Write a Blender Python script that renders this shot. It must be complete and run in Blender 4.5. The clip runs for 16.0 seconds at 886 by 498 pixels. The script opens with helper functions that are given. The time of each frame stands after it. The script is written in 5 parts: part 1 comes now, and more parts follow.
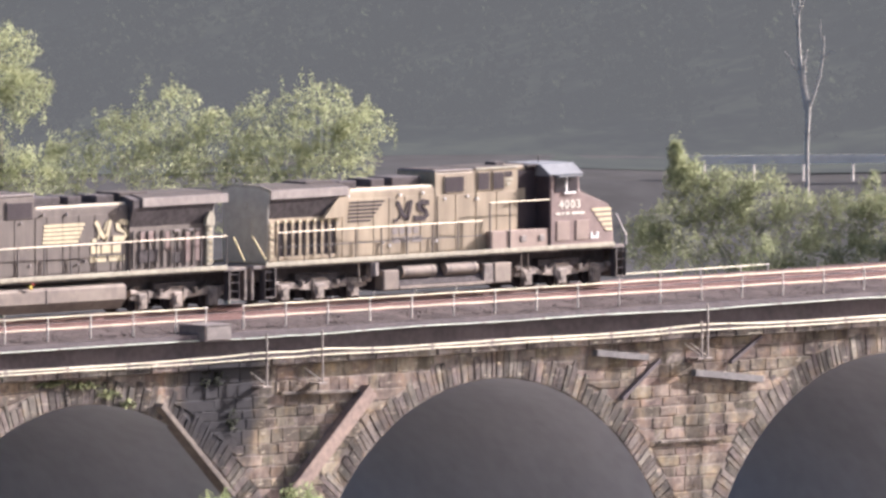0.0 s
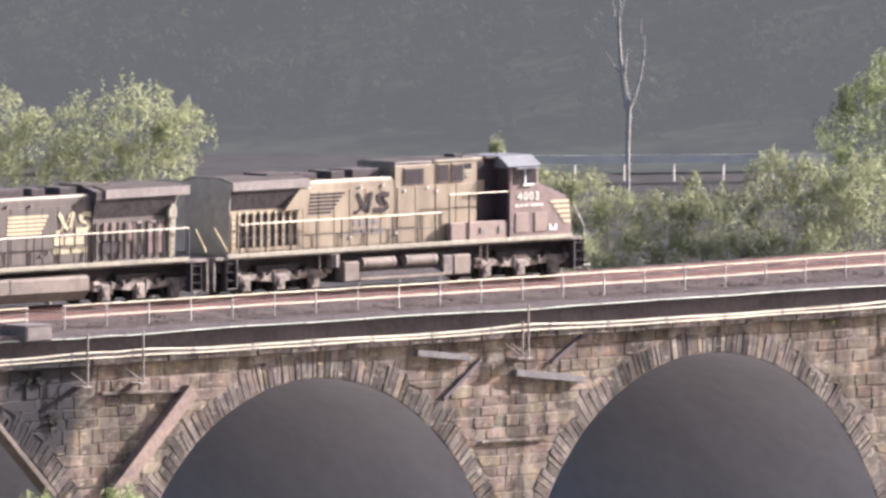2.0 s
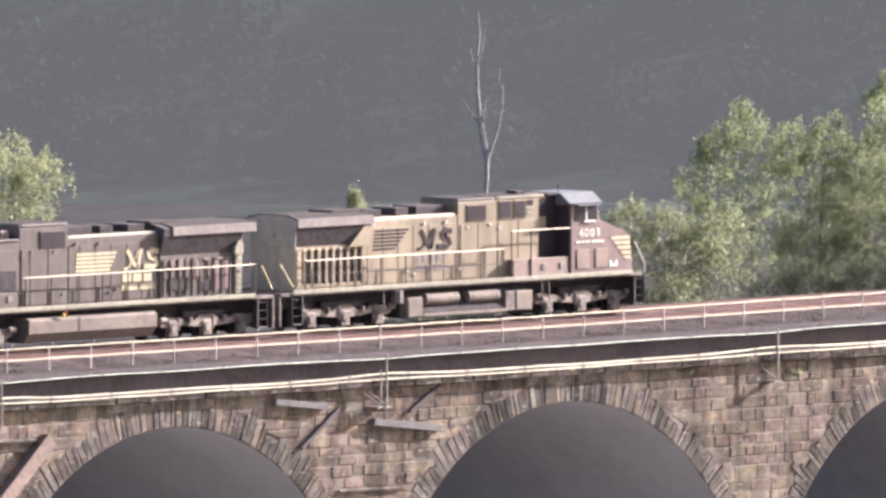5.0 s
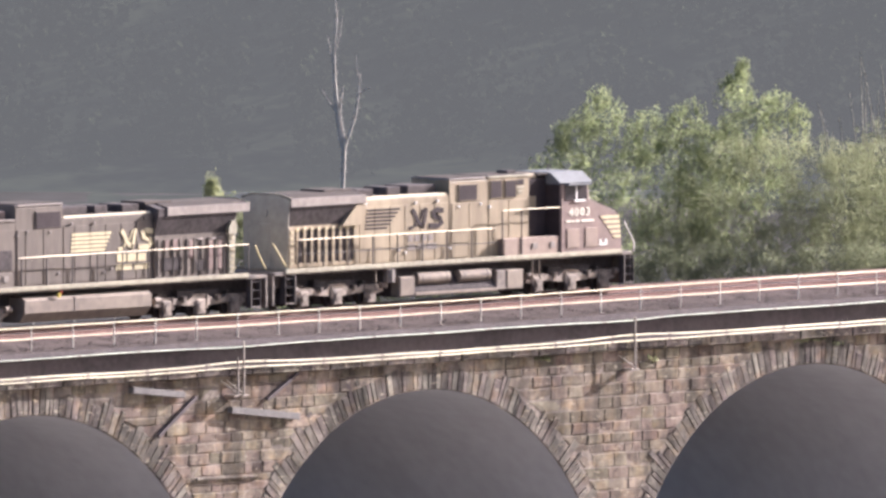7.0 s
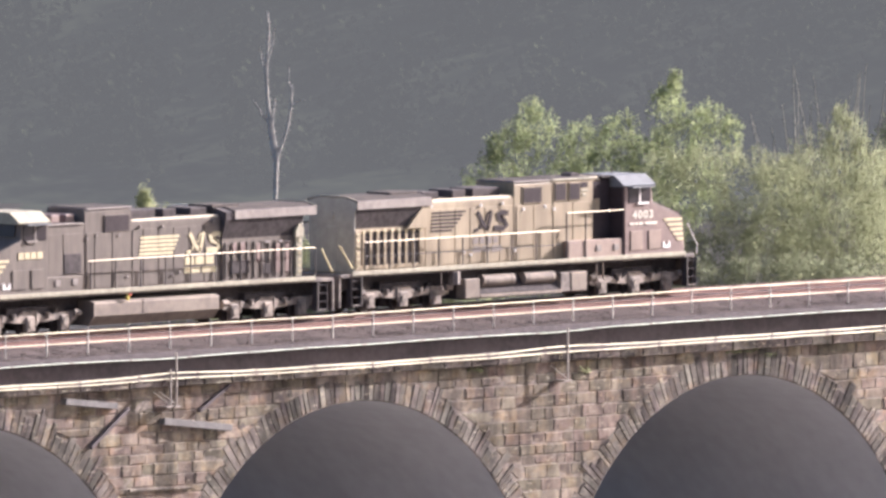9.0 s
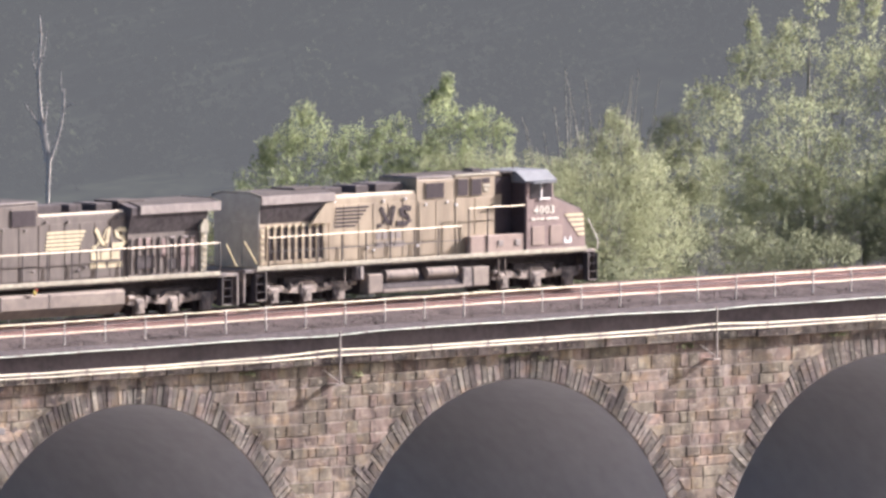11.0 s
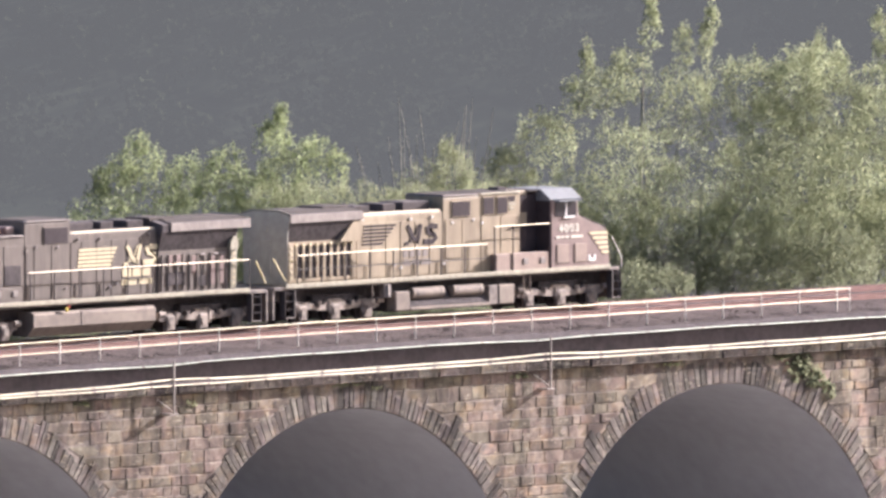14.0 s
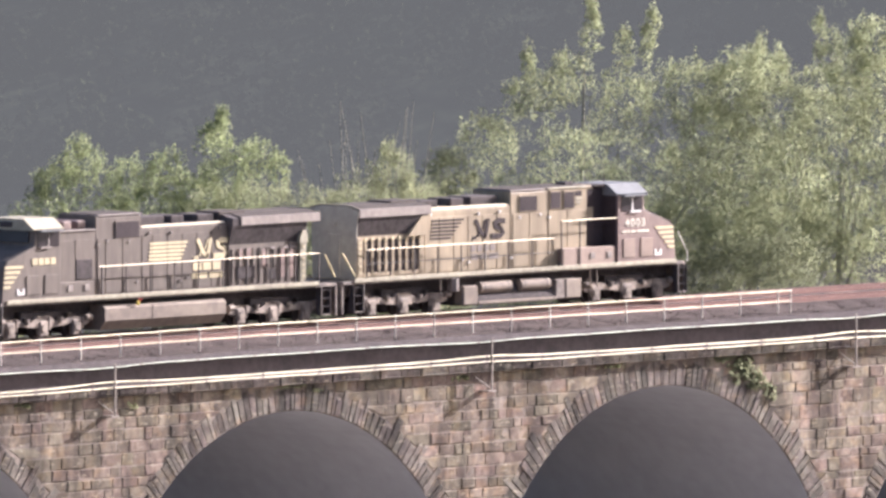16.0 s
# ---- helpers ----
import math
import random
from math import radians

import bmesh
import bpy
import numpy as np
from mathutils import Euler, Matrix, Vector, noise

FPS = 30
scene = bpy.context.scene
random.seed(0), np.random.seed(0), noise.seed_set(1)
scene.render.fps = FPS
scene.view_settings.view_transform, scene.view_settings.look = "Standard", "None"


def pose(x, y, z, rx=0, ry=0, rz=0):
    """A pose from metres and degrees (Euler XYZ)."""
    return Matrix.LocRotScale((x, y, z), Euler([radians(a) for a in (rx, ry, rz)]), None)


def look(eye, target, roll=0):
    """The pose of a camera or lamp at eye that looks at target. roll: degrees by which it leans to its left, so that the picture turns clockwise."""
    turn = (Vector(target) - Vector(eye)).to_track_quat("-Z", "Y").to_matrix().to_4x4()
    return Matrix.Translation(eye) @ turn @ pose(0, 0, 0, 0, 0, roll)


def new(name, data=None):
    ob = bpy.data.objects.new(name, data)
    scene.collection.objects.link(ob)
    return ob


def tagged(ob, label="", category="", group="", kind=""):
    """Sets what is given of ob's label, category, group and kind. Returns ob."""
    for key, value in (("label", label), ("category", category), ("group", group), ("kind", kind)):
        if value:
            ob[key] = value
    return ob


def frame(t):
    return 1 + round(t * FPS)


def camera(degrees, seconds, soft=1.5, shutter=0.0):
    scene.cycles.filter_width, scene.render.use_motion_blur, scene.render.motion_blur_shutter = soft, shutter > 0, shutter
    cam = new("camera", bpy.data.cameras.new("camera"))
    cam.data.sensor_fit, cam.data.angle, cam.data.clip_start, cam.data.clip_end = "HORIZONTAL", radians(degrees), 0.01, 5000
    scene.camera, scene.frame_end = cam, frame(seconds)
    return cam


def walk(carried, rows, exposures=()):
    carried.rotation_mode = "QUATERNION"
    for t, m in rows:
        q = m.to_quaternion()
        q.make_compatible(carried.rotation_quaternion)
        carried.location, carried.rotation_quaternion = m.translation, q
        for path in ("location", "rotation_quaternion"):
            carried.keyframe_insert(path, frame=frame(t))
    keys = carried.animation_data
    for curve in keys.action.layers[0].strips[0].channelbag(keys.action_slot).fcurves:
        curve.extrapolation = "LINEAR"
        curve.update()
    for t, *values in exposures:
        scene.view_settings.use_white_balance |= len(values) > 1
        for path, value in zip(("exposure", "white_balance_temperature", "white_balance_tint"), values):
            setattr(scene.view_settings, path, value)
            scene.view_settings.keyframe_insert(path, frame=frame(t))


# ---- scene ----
EXPOSURE, SUN_POWER = 1.91, 4.7
EYE = (-782.984, -769.436, 68.528)
cam = camera(1.8715, 16.0, soft=3.0)

# seconds, heading from +y towards +x, tilt below the horizon
PAN = [
    (0, 44.9433, 3.4778), (0.5, 45.2251, 3.4798), (1, 45.3034, 3.4645), (1.5, 45.3041, 3.4757),
    (2, 45.3226, 3.4775), (2.5, 45.2803, 3.5178), (3, 45.3561, 3.5129), (3.2, 45.3337, 3.5159),
    (5.3, 45.7195, 3.3728), (5.5, 45.8083, 3.4197), (6, 45.9341, 3.3990), (6.5, 45.9380, 3.3953),
    (7, 45.9249, 3.3990), (7.5, 45.9265, 3.4154), (8, 45.9203, 3.4117), (8.5, 46.0296, 3.3846),
    (9, 46.0678, 3.3752), (9.5, 46.4393, 3.3785), (9.7, 46.4953, 3.3869), (11.8, 46.6282, 3.3205),
    (12, 46.6696, 3.3046), (12.5, 46.7899, 3.3146), (13, 46.8840, 3.3141), (13.5, 46.8645, 3.3200),
    (14, 46.9011, 3.3040), (14.5, 46.9206, 3.3034), (15, 46.9304, 3.3082), (15.5, 47.0028, 3.3040),
    (16, 47.0257, 3.2994),
]
walk(cam, [(t, pose(*EYE, 90 - tilt, 0, -head)) for t, head, tilt in PAN],
     exposures=[(0, EXPOSURE, 5700, 17), (16, EXPOSURE, 5700, 17)])

# ---- light ----
SUN_HEADING, SUN_HEIGHT = 104.5, 23.0      # from +y towards +x; degrees above the horizon
world = bpy.data.worlds.new("sky")
scene.world = world
world.use_nodes = True
wn = world.node_tree.nodes
sky = wn.new("ShaderNodeTexSky")
sky.sky_type, sky.sun_disc = "NISHITA", False
sky.sun_elevation, sky.sun_rotation = radians(SUN_HEIGHT), radians(SUN_HEADING)
sky.dust_density, sky.air_density, sky.ozone_density = 6.0, 1.0, 1.0
wn["Background"].inputs["Strength"].default_value = 0.062
world.node_tree.links.new(sky.outputs["Color"], wn["Background"].inputs["Color"])
sun = new("sun", bpy.data.lights.new("sun", "SUN"))
sun.data.energy, sun.data.angle, sun.data.color = SUN_POWER, radians(0.6), (1.0, 0.885, 0.775)
sh, se = radians(SUN_HEADING), radians(SUN_HEIGHT)
sun_way = Vector((math.sin(sh) * math.cos(se), math.cos(sh) * math.cos(se), math.sin(se)))
sun.matrix_world = look(sun_way * 300, (0, 0, 0))


# ---- materials ----
def material(name, base, dark=None, rough=0.8, metal=0.0, grain=4.0, patch=0.5, bump=0.15, spread=0.0,
             island=False, streak=1.0, gloss=0.5):
    """A surface with patches and grain at two sizes; spread varies the value from piece to piece."""
    m = bpy.data.materials.new(name)
    m.use_nodes = True
    n, l = m.node_tree.nodes, m.node_tree.links
    bsdf = n["Principled BSDF"]
    tc, mp = n.new("ShaderNodeTexCoord"), n.new("ShaderNodeMapping")
    mp.inputs["Scale"].default_value = (1, 1, streak)
    l.new(tc.outputs["Object"], mp.inputs["Vector"])
    big, fine = n.new("ShaderNodeTexNoise"), n.new("ShaderNodeTexNoise")
    for tex, scale, detail in ((big, patch, 4), (fine, grain, 5)):
        tex.inputs["Scale"].default_value, tex.inputs["Detail"].default_value = scale, detail
        l.new(mp.outputs["Vector"], tex.inputs["Vector"])
    dark = dark or tuple(c * 0.55 for c in base)
    ramp = n.new("ShaderNodeValToRGB")
    ramp.color_ramp.elements[0].position, ramp.color_ramp.elements[1].position = 0.38, 0.62
    ramp.color_ramp.elements[0].color, ramp.color_ramp.elements[1].color = (*dark, 1), (*base, 1)
    add = n.new("ShaderNodeMath")
    add.operation = "MULTIPLY_ADD"
    l.new(fine.outputs["Fac"], add.inputs[0])
    add.inputs[1].default_value = 0.5
    half = n.new("ShaderNodeMath")
    half.operation = "MULTIPLY"
    l.new(big.outputs["Fac"], half.inputs[0])
    half.inputs[1].default_value = 0.5
    l.new(half.outputs[0], add.inputs[2])
    l.new(add.outputs[0], ramp.inputs["Fac"])
    colour = ramp.outputs["Color"]
    if spread:
        if island:
            rnd = n.new("ShaderNodeNewGeometry").outputs["Random Per Island"]
        else:
            rnd = n.new("ShaderNodeObjectInfo").outputs["Random"]
        hsv, rng, hue = n.new("ShaderNodeHueSaturation"), n.new("ShaderNodeMapRange"), n.new("ShaderNodeMapRange")
        rng.inputs["To Min"].default_value, rng.inputs["To Max"].default_value = 1 - spread, 1 + spread
        hue.inputs["To Min"].default_value, hue.inputs["To Max"].default_value = 0.5 + spread * 0.09, 0.5 - spread * 0.07
        l.new(rnd, rng.inputs["Value"])
        wob = n.new("ShaderNodeMath")
        wob.operation = "FRACT"
        mul = n.new("ShaderNodeMath")
        mul.operation = "MULTIPLY"
        mul.inputs[1].default_value = 7.31
        l.new(rnd, mul.inputs[0])
        l.new(mul.outputs[0], wob.inputs[0])
        l.new(wob.outputs[0], hue.inputs["Value"])
        l.new(rng.outputs["Result"], hsv.inputs["Value"])
        l.new(hue.outputs["Result"], hsv.inputs["Hue"])
        l.new(colour, hsv.inputs["Color"])
        colour = hsv.outputs["Color"]
    l.new(colour, bsdf.inputs["Base Color"])
    bsdf.inputs["Roughness"].default_value, bsdf.inputs["Metallic"].default_value = rough, metal
    bsdf.inputs["Specular IOR Level"].default_value = gloss
    if bump:
        b = n.new("ShaderNodeBump")
        b.inputs["Strength"].default_value, b.inputs["Distance"].default_value = bump, 0.05
        l.new(fine.outputs["Fac"], b.inputs["Height"])
        l.new(b.outputs["Normal"], bsdf.inputs["Normal"])
    return m


def stained(m, x, z, rx, rz, amount=0.85):
    """Dark run-off streaks, and one large sooty water stain centred at (x, z) on the face."""
    n, l = m.node_tree.nodes, m.node_tree.links
    bsdf = n["Principled BSDF"]
    colour = bsdf.inputs["Base Color"].links[0].from_socket
    tc, mp, tex, ramp, mix = (n.new("ShaderNode" + k) for k in ("TexCoord", "Mapping", "TexNoise", "ValToRGB", "Mix"))
    mp.inputs["Scale"].default_value = (0.9, 0.9, 0.16)
    tex.inputs["Scale"].default_value, tex.inputs["Detail"].default_value = 1.0, 6
    l.new(tc.outputs["Object"], mp.inputs["Vector"])
    l.new(mp.outputs["Vector"], tex.inputs["Vector"])
    ramp.color_ramp.elements[0].position, ramp.color_ramp.elements[1].position = 0.44, 0.62
    l.new(tex.outputs["Fac"], ramp.inputs["Fac"])
    place, ball = n.new("ShaderNodeMapping"), n.new("ShaderNodeTexGradient")
    place.vector_type = "TEXTURE"
    place.inputs["Location"].default_value, place.inputs["Scale"].default_value = (x, 0, z), (rx, 50, rz)
    ball.gradient_type = "SPHERICAL"
    l.new(tc.outputs["Object"], place.inputs["Vector"])
    l.new(place.outputs["Vector"], ball.inputs["Vector"])
    both = n.new("ShaderNodeMath")
    both.operation, both.use_clamp = "MULTIPLY_ADD", True
    l.new(ball.outputs["Fac"], both.inputs[0])
    both.inputs[1].default_value = 2.2
    grow = n.new("ShaderNodeMath")
    grow.operation = "MULTIPLY"
    l.new(ramp.outputs["Color"], grow.inputs[0])
    grow.inputs[1].default_value = 0.8
    l.new(grow.outputs[0], both.inputs[2])
    mix.data_type, mix.blend_type = "RGBA", "MULTIPLY"
    fac = n.new("ShaderNodeMath")
    fac.operation = "MULTIPLY"
    l.new(both.outputs[0], fac.inputs[0])
    fac.inputs[1].default_value = amount
    l.new(fac.outputs[0], mix.inputs["Factor"])
    l.new(colour, mix.inputs["A"])
    mix.inputs["B"].default_value = (0.2, 0.2, 0.22, 1)
    # pale lime chips along the weathered faces
    chip_map, chip, cut, pale = (n.new("ShaderNode" + k) for k in ("Mapping", "TexNoise", "ValToRGB", "Mix"))
    chip_map.inputs["Scale"].default_value = (1.6, 1.6, 3.2)
    chip.inputs["Scale"].default_value, chip.inputs["Detail"].default_value, chip.inputs["Roughness"].default_value = 1.3, 7, 0.7
    l.new(tc.outputs["Object"], chip_map.inputs["Vector"])
    l.new(chip_map.outputs["Vector"], chip.inputs["Vector"])
    cut.color_ramp.elements[0].position, cut.color_ramp.elements[1].position = 0.60, 0.70
    l.new(chip.outputs["Fac"], cut.inputs["Fac"])
    pale.data_type = "RGBA"
    l.new(cut.outputs["Color"], pale.inputs["Factor"])
    l.new(mix.outputs["Result"], pale.inputs["A"])
    pale.inputs["B"].default_value = (0.42, 0.37, 0.29, 1)
    # ochre and mauve weathering in blotches of half a metre, and small sooty spots
    last = pale.outputs["Result"]
    # The fourth layer paints pale level streaks that mimic sunlit stone ledges.
    for size, tall, low, high, tone, kind, share in ((1.1, 1.5, 0.50, 0.64, (1.3, 1.1, 0.78), "MULTIPLY", 0.5), (1.4, 1.2, 0.52, 0.62, (0.92, 0.83, 0.85), "MULTIPLY", 0.55),
                                                    (2.3, 1.6, 0.56, 0.66, (0.42, 0.40, 0.40), "MULTIPLY", 0.65), (1.5, 6.5, 0.60, 0.70, (0.46, 0.40, 0.31), "MIX", 0.75)):
        where, blot, step, layer, dim = (n.new("ShaderNode" + k) for k in ("Mapping", "TexNoise", "MapRange", "Mix", "Math"))
        where.inputs["Location"].default_value, where.inputs["Scale"].default_value = (size * 7, 0, tall * 3), (size, 0.2, tall)
        blot.inputs["Scale"].default_value, blot.inputs["Detail"].default_value, blot.inputs["Roughness"].default_value = 1.0, 5, 0.6
        step.inputs["From Min"].default_value, step.inputs["From Max"].default_value = low, high
        l.new(tc.outputs["Object"], where.inputs["Vector"])
        l.new(where.outputs["Vector"], blot.inputs["Vector"])
        l.new(blot.outputs["Fac"], step.inputs["Value"])
        dim.operation, dim.inputs[1].default_value = "MULTIPLY", share
        l.new(step.outputs["Result"], dim.inputs[0])
        layer.data_type, layer.blend_type = "RGBA", kind
        l.new(dim.outputs[0], layer.inputs["Factor"])
        l.new(last, layer.inputs["A"])
        layer.inputs["B"].default_value = (*tone, 1)
        last = layer.outputs["Result"]
    # the sooty patch itself, ragged at its edge
    rag, soot, patch = (n.new("ShaderNode" + k) for k in ("Math", "Math", "Mix"))
    rag.operation, rag.inputs[1].default_value, rag.inputs[2].default_value = "MULTIPLY_ADD", 1.6, -1.05
    l.new(tex.outputs["Fac"], rag.inputs[0])
    soot.operation, soot.use_clamp, soot.inputs[1].default_value = "MULTIPLY_ADD", True, 2.6
    l.new(ball.outputs["Fac"], soot.inputs[0])
    l.new(rag.outputs[0], soot.inputs[2])
    patch.data_type = "RGBA"
    l.new(soot.outputs[0], patch.inputs["Factor"])
    l.new(last, patch.inputs["A"])
    patch.inputs["B"].default_value = (0.035, 0.033, 0.036, 1)
    l.new(patch.outputs["Result"], bsdf.inputs["Base Color"])
    return m


STONE = material("stone", (0.262, 0.210, 0.165), (0.125, 0.099, 0.083), 0.9, grain=3.0, patch=0.45, bump=0.4, gloss=0.15, spread=0.32)
STONE_REST = material("stone_rest", (0.262, 0.210, 0.165), (0.125, 0.099, 0.083), 0.9, grain=3.0, patch=0.45, bump=0.4, gloss=0.15, spread=0.32, island=True)
RING = material("ring_stone", (0.205, 0.176, 0.153), (0.098, 0.083, 0.075), 0.9, grain=2.5, patch=0.4, bump=0.5, gloss=0.15, spread=0.32)
RING_REST = material("ring_stone_rest", (0.205, 0.176, 0.153), (0.098, 0.083, 0.075), 0.9, grain=2.5, patch=0.4, bump=0.5, gloss=0.15, spread=0.32, island=True)
MORTAR = material("mortar", (0.29, 0.238, 0.20), rough=0.95, grain=6, bump=0.3)
VAULT = material("vault_stone", (0.368, 0.366, 0.388), (0.322, 0.32, 0.338), 0.95, grain=1.5, patch=0.3, bump=0.2)
COPING = material("coping_stone", (0.18, 0.152, 0.132), (0.08, 0.068, 0.062), 0.9, gloss=0.15, grain=4, patch=0.6, bump=0.4, spread=0.3)
for face in (STONE, STONE_REST, RING, RING_REST, COPING, MORTAR):
    stained(face, -27.6, -2.8, 3.3, 3.5)
CONCRETE = material("concrete", (0.17, 0.155, 0.15), (0.11, 0.10, 0.098), 0.85, grain=5, patch=0.8, bump=0.25)
DARK_WALL = material("parapet_concrete", (0.115, 0.092, 0.096), (0.07, 0.056, 0.06), 0.9, grain=4, patch=0.6, bump=0.3)
BALLAST = material("ballast", (0.097, 0.075, 0.069), (0.055, 0.042, 0.039), 0.95, grain=5, patch=0.8, bump=0.2, gloss=0.1)
BALLAST_STONE = material("ballast_stone", (0.105, 0.083, 0.077), (0.06, 0.048, 0.044), 0.9, grain=8, patch=1.5, bump=0.1, spread=0.3, island=True, gloss=0.1)
TIE = material("tie_wood", (0.105, 0.08, 0.075), rough=0.9, grain=8, spread=0.25, bump=0.4)
STEEL = material("rail_steel", (0.27, 0.16, 0.145), (0.19, 0.11, 0.10), 0.5, 0.5, grain=10, bump=0.05)
GALV = material("galvanised_pipe", (0.72, 0.68, 0.52), (0.46, 0.43, 0.34), 0.32, 0.75, grain=6, bump=0.05)
POSTS = material("post_paint", (0.29, 0.25, 0.22), (0.18, 0.15, 0.135), 0.5, 0.2, grain=8, bump=0.1)
RAIL_POST = material("railing_post_paint", (0.62, 0.57, 0.49), (0.44, 0.40, 0.35), 0.5, 0.0, grain=8, bump=0.1)
PALE_RAIL = material("weathered_zinc_rail", (0.76, 0.69, 0.60), (0.62, 0.56, 0.49), 0.8, grain=1.2, patch=0.5, bump=0.05, gloss=0.1)
CABLE = material("cable_sheath", (0.62, 0.68, 0.56), (0.34, 0.37, 0.32), 0.35, 0.2, grain=6, bump=0.05)
def foliage(*args, **kw):
    """A leaf surface that lets some light through."""
    m = material(*args, gloss=0.04, **kw)
    n, l = m.node_tree.nodes, m.node_tree.links
    bsdf, out = n["Principled BSDF"], n["Material Output"]
    colour = bsdf.inputs["Base Color"].links[0].from_socket
    tr, mix = n.new("ShaderNodeBsdfTranslucent"), n.new("ShaderNodeMixShader")
    mix.inputs["Fac"].default_value = 0.78
    l.new(colour, tr.inputs["Color"])
    l.new(bsdf.outputs[0], mix.inputs[1])
    l.new(tr.outputs[0], mix.inputs[2])
    l.new(mix.outputs[0], out.inputs["Surface"])
    return m


LEAF = foliage("leaf_light", (0.295, 0.33, 0.175), (0.215, 0.24, 0.13), 0.75, grain=2, patch=0.5, bump=0, spread=0.18, island=True)
LEAF_PALE = foliage("leaf_pale", (0.315, 0.33, 0.185), (0.24, 0.253, 0.145), 0.75, grain=2, patch=0.5, bump=0, spread=0.18, island=True)
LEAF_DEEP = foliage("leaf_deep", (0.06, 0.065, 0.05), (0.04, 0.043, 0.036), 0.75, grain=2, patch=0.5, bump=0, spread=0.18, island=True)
LEAF_MID = foliage("leaf_mid", (0.28, 0.295, 0.175), (0.21, 0.22, 0.133), 0.75, grain=2, patch=0.5, bump=0, spread=0.18, island=True)
LEAF_TALL = foliage("leaf_tall", (0.30, 0.32, 0.19), (0.22, 0.235, 0.14), 0.75, grain=2, patch=0.5, bump=0, spread=0.22, island=True)
# Darker green with the thickets' shade in its colour; one ivy shares it.
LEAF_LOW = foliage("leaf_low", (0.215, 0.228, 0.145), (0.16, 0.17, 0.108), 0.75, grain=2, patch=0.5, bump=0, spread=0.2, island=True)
LEAF_DARK = foliage("leaf_dark", (0.275, 0.29, 0.165), (0.205, 0.216, 0.125), 0.75, grain=2, patch=0.5, bump=0, spread=0.18, island=True)
BARK = material("bark", (0.27, 0.255, 0.20), rough=0.9, grain=6, bump=0.5)
GREY_BARK = material("grey_bark", (0.50, 0.465, 0.42), rough=0.95, grain=6, bump=0.3, gloss=0.0)
EARTH = material("earth", (0.078, 0.075, 0.074), (0.06, 0.058, 0.056), 0.95, grain=0.6, patch=0.05, bump=0.4, gloss=0.0)
WATER = material("river_water", (0.30, 0.275, 0.24), (0.23, 0.21, 0.18), 0.6, grain=1.5, patch=0.1, bump=0.2)
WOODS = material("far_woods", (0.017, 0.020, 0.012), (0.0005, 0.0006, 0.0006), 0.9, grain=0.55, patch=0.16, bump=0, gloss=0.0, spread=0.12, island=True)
def haze_glow(m, colour, strength):
    """Adds emission so a far surface glows as if seen through bright air."""
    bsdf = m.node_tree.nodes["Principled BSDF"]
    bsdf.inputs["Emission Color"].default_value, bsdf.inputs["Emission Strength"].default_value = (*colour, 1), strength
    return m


# Hillside and woods emit a faint glow that imitates distance haze.
BACKDROP = haze_glow(material("far_hillside", (0.020, 0.023, 0.015), (0.003, 0.004, 0.004), 0.95, grain=0.45, patch=0.12, bump=0, gloss=0.0), (0.53, 0.515, 0.475), 0.082)
haze_glow(WOODS, (0.53, 0.515, 0.475), 0.082)
BOX_PAINT = material("box_paint", (0.18, 0.148, 0.135), (0.11, 0.09, 0.083), 0.6, grain=4, bump=0.1)
DULL_BEAM = material("dull_beam", (0.19, 0.152, 0.122), (0.10, 0.08, 0.07), 0.85, grain=4, bump=0.3)
RUST_BEAM = material("rusty_beam", (0.29, 0.205, 0.16), (0.16, 0.11, 0.092), 0.8, grain=4, bump=0.3)


# ---- mesh helpers ----
def part(name, bm, mat, parent, label=""):
    me = bpy.data.meshes.new(name)
    bm.to_mesh(me)
    bm.free()
    me.materials.append(mat)
    ob = new(name, me)
    ob.parent = parent
    if label:
        ob["label"] = label
    return ob


def thing(name, label, category, group="", kind="", m=None):
    ob = new(name)
    if m:
        ob.matrix_basis = m
    return tagged(ob, label, category, group, kind)


def box(bm, x0, x1, y0, y1, z0, z1, bevel=0.0):
    vs = [bm.verts.new((x, y, z)) for x in (x0, x1) for y in (y0, y1) for z in (z0, z1)]
    fs = [bm.faces.new([vs[i] for i in f]) for f in
          ((0, 1, 3, 2), (4, 6, 7, 5), (0, 4, 5, 1), (2, 3, 7, 6), (0, 2, 6, 4), (1, 5, 7, 3))]
    if bevel:
        es = {e for f in fs for e in f.edges}
        bmesh.ops.bevel(bm, geom=list(es), offset=bevel, segments=1, affect="EDGES", profile=0.5)
    return bm


def prism(bm, outline, y0, y1, bevel=0.0):
    """A side outline of (x, z) points drawn out from y0 to y1."""
    a = [bm.verts.new((x, y0, z)) for x, z in outline]
    b = [bm.verts.new((x, y1, z)) for x, z in outline]
    k = len(outline)
    fs = [bm.faces.new(a), bm.faces.new(b[::-1])]
    fs += [bm.faces.new((a[i], b[i], b[(i + 1) % k], a[(i + 1) % k])) for i in range(k)]
    bmesh.ops.recalc_face_normals(bm, faces=fs)
    if bevel:
        es = {e for f in fs for e in f.edges}
        bmesh.ops.bevel(bm, geom=list(es), offset=bevel, segments=2, affect="EDGES", profile=0.5)
    return bm


def grade(x):
    """The deck's slight rise along the bridge."""
    k = min(1.0, max(0.0, (x - 8.0) / 26.0))
    return -0.15 + 0.11 * k * k * (3 - 2 * k)


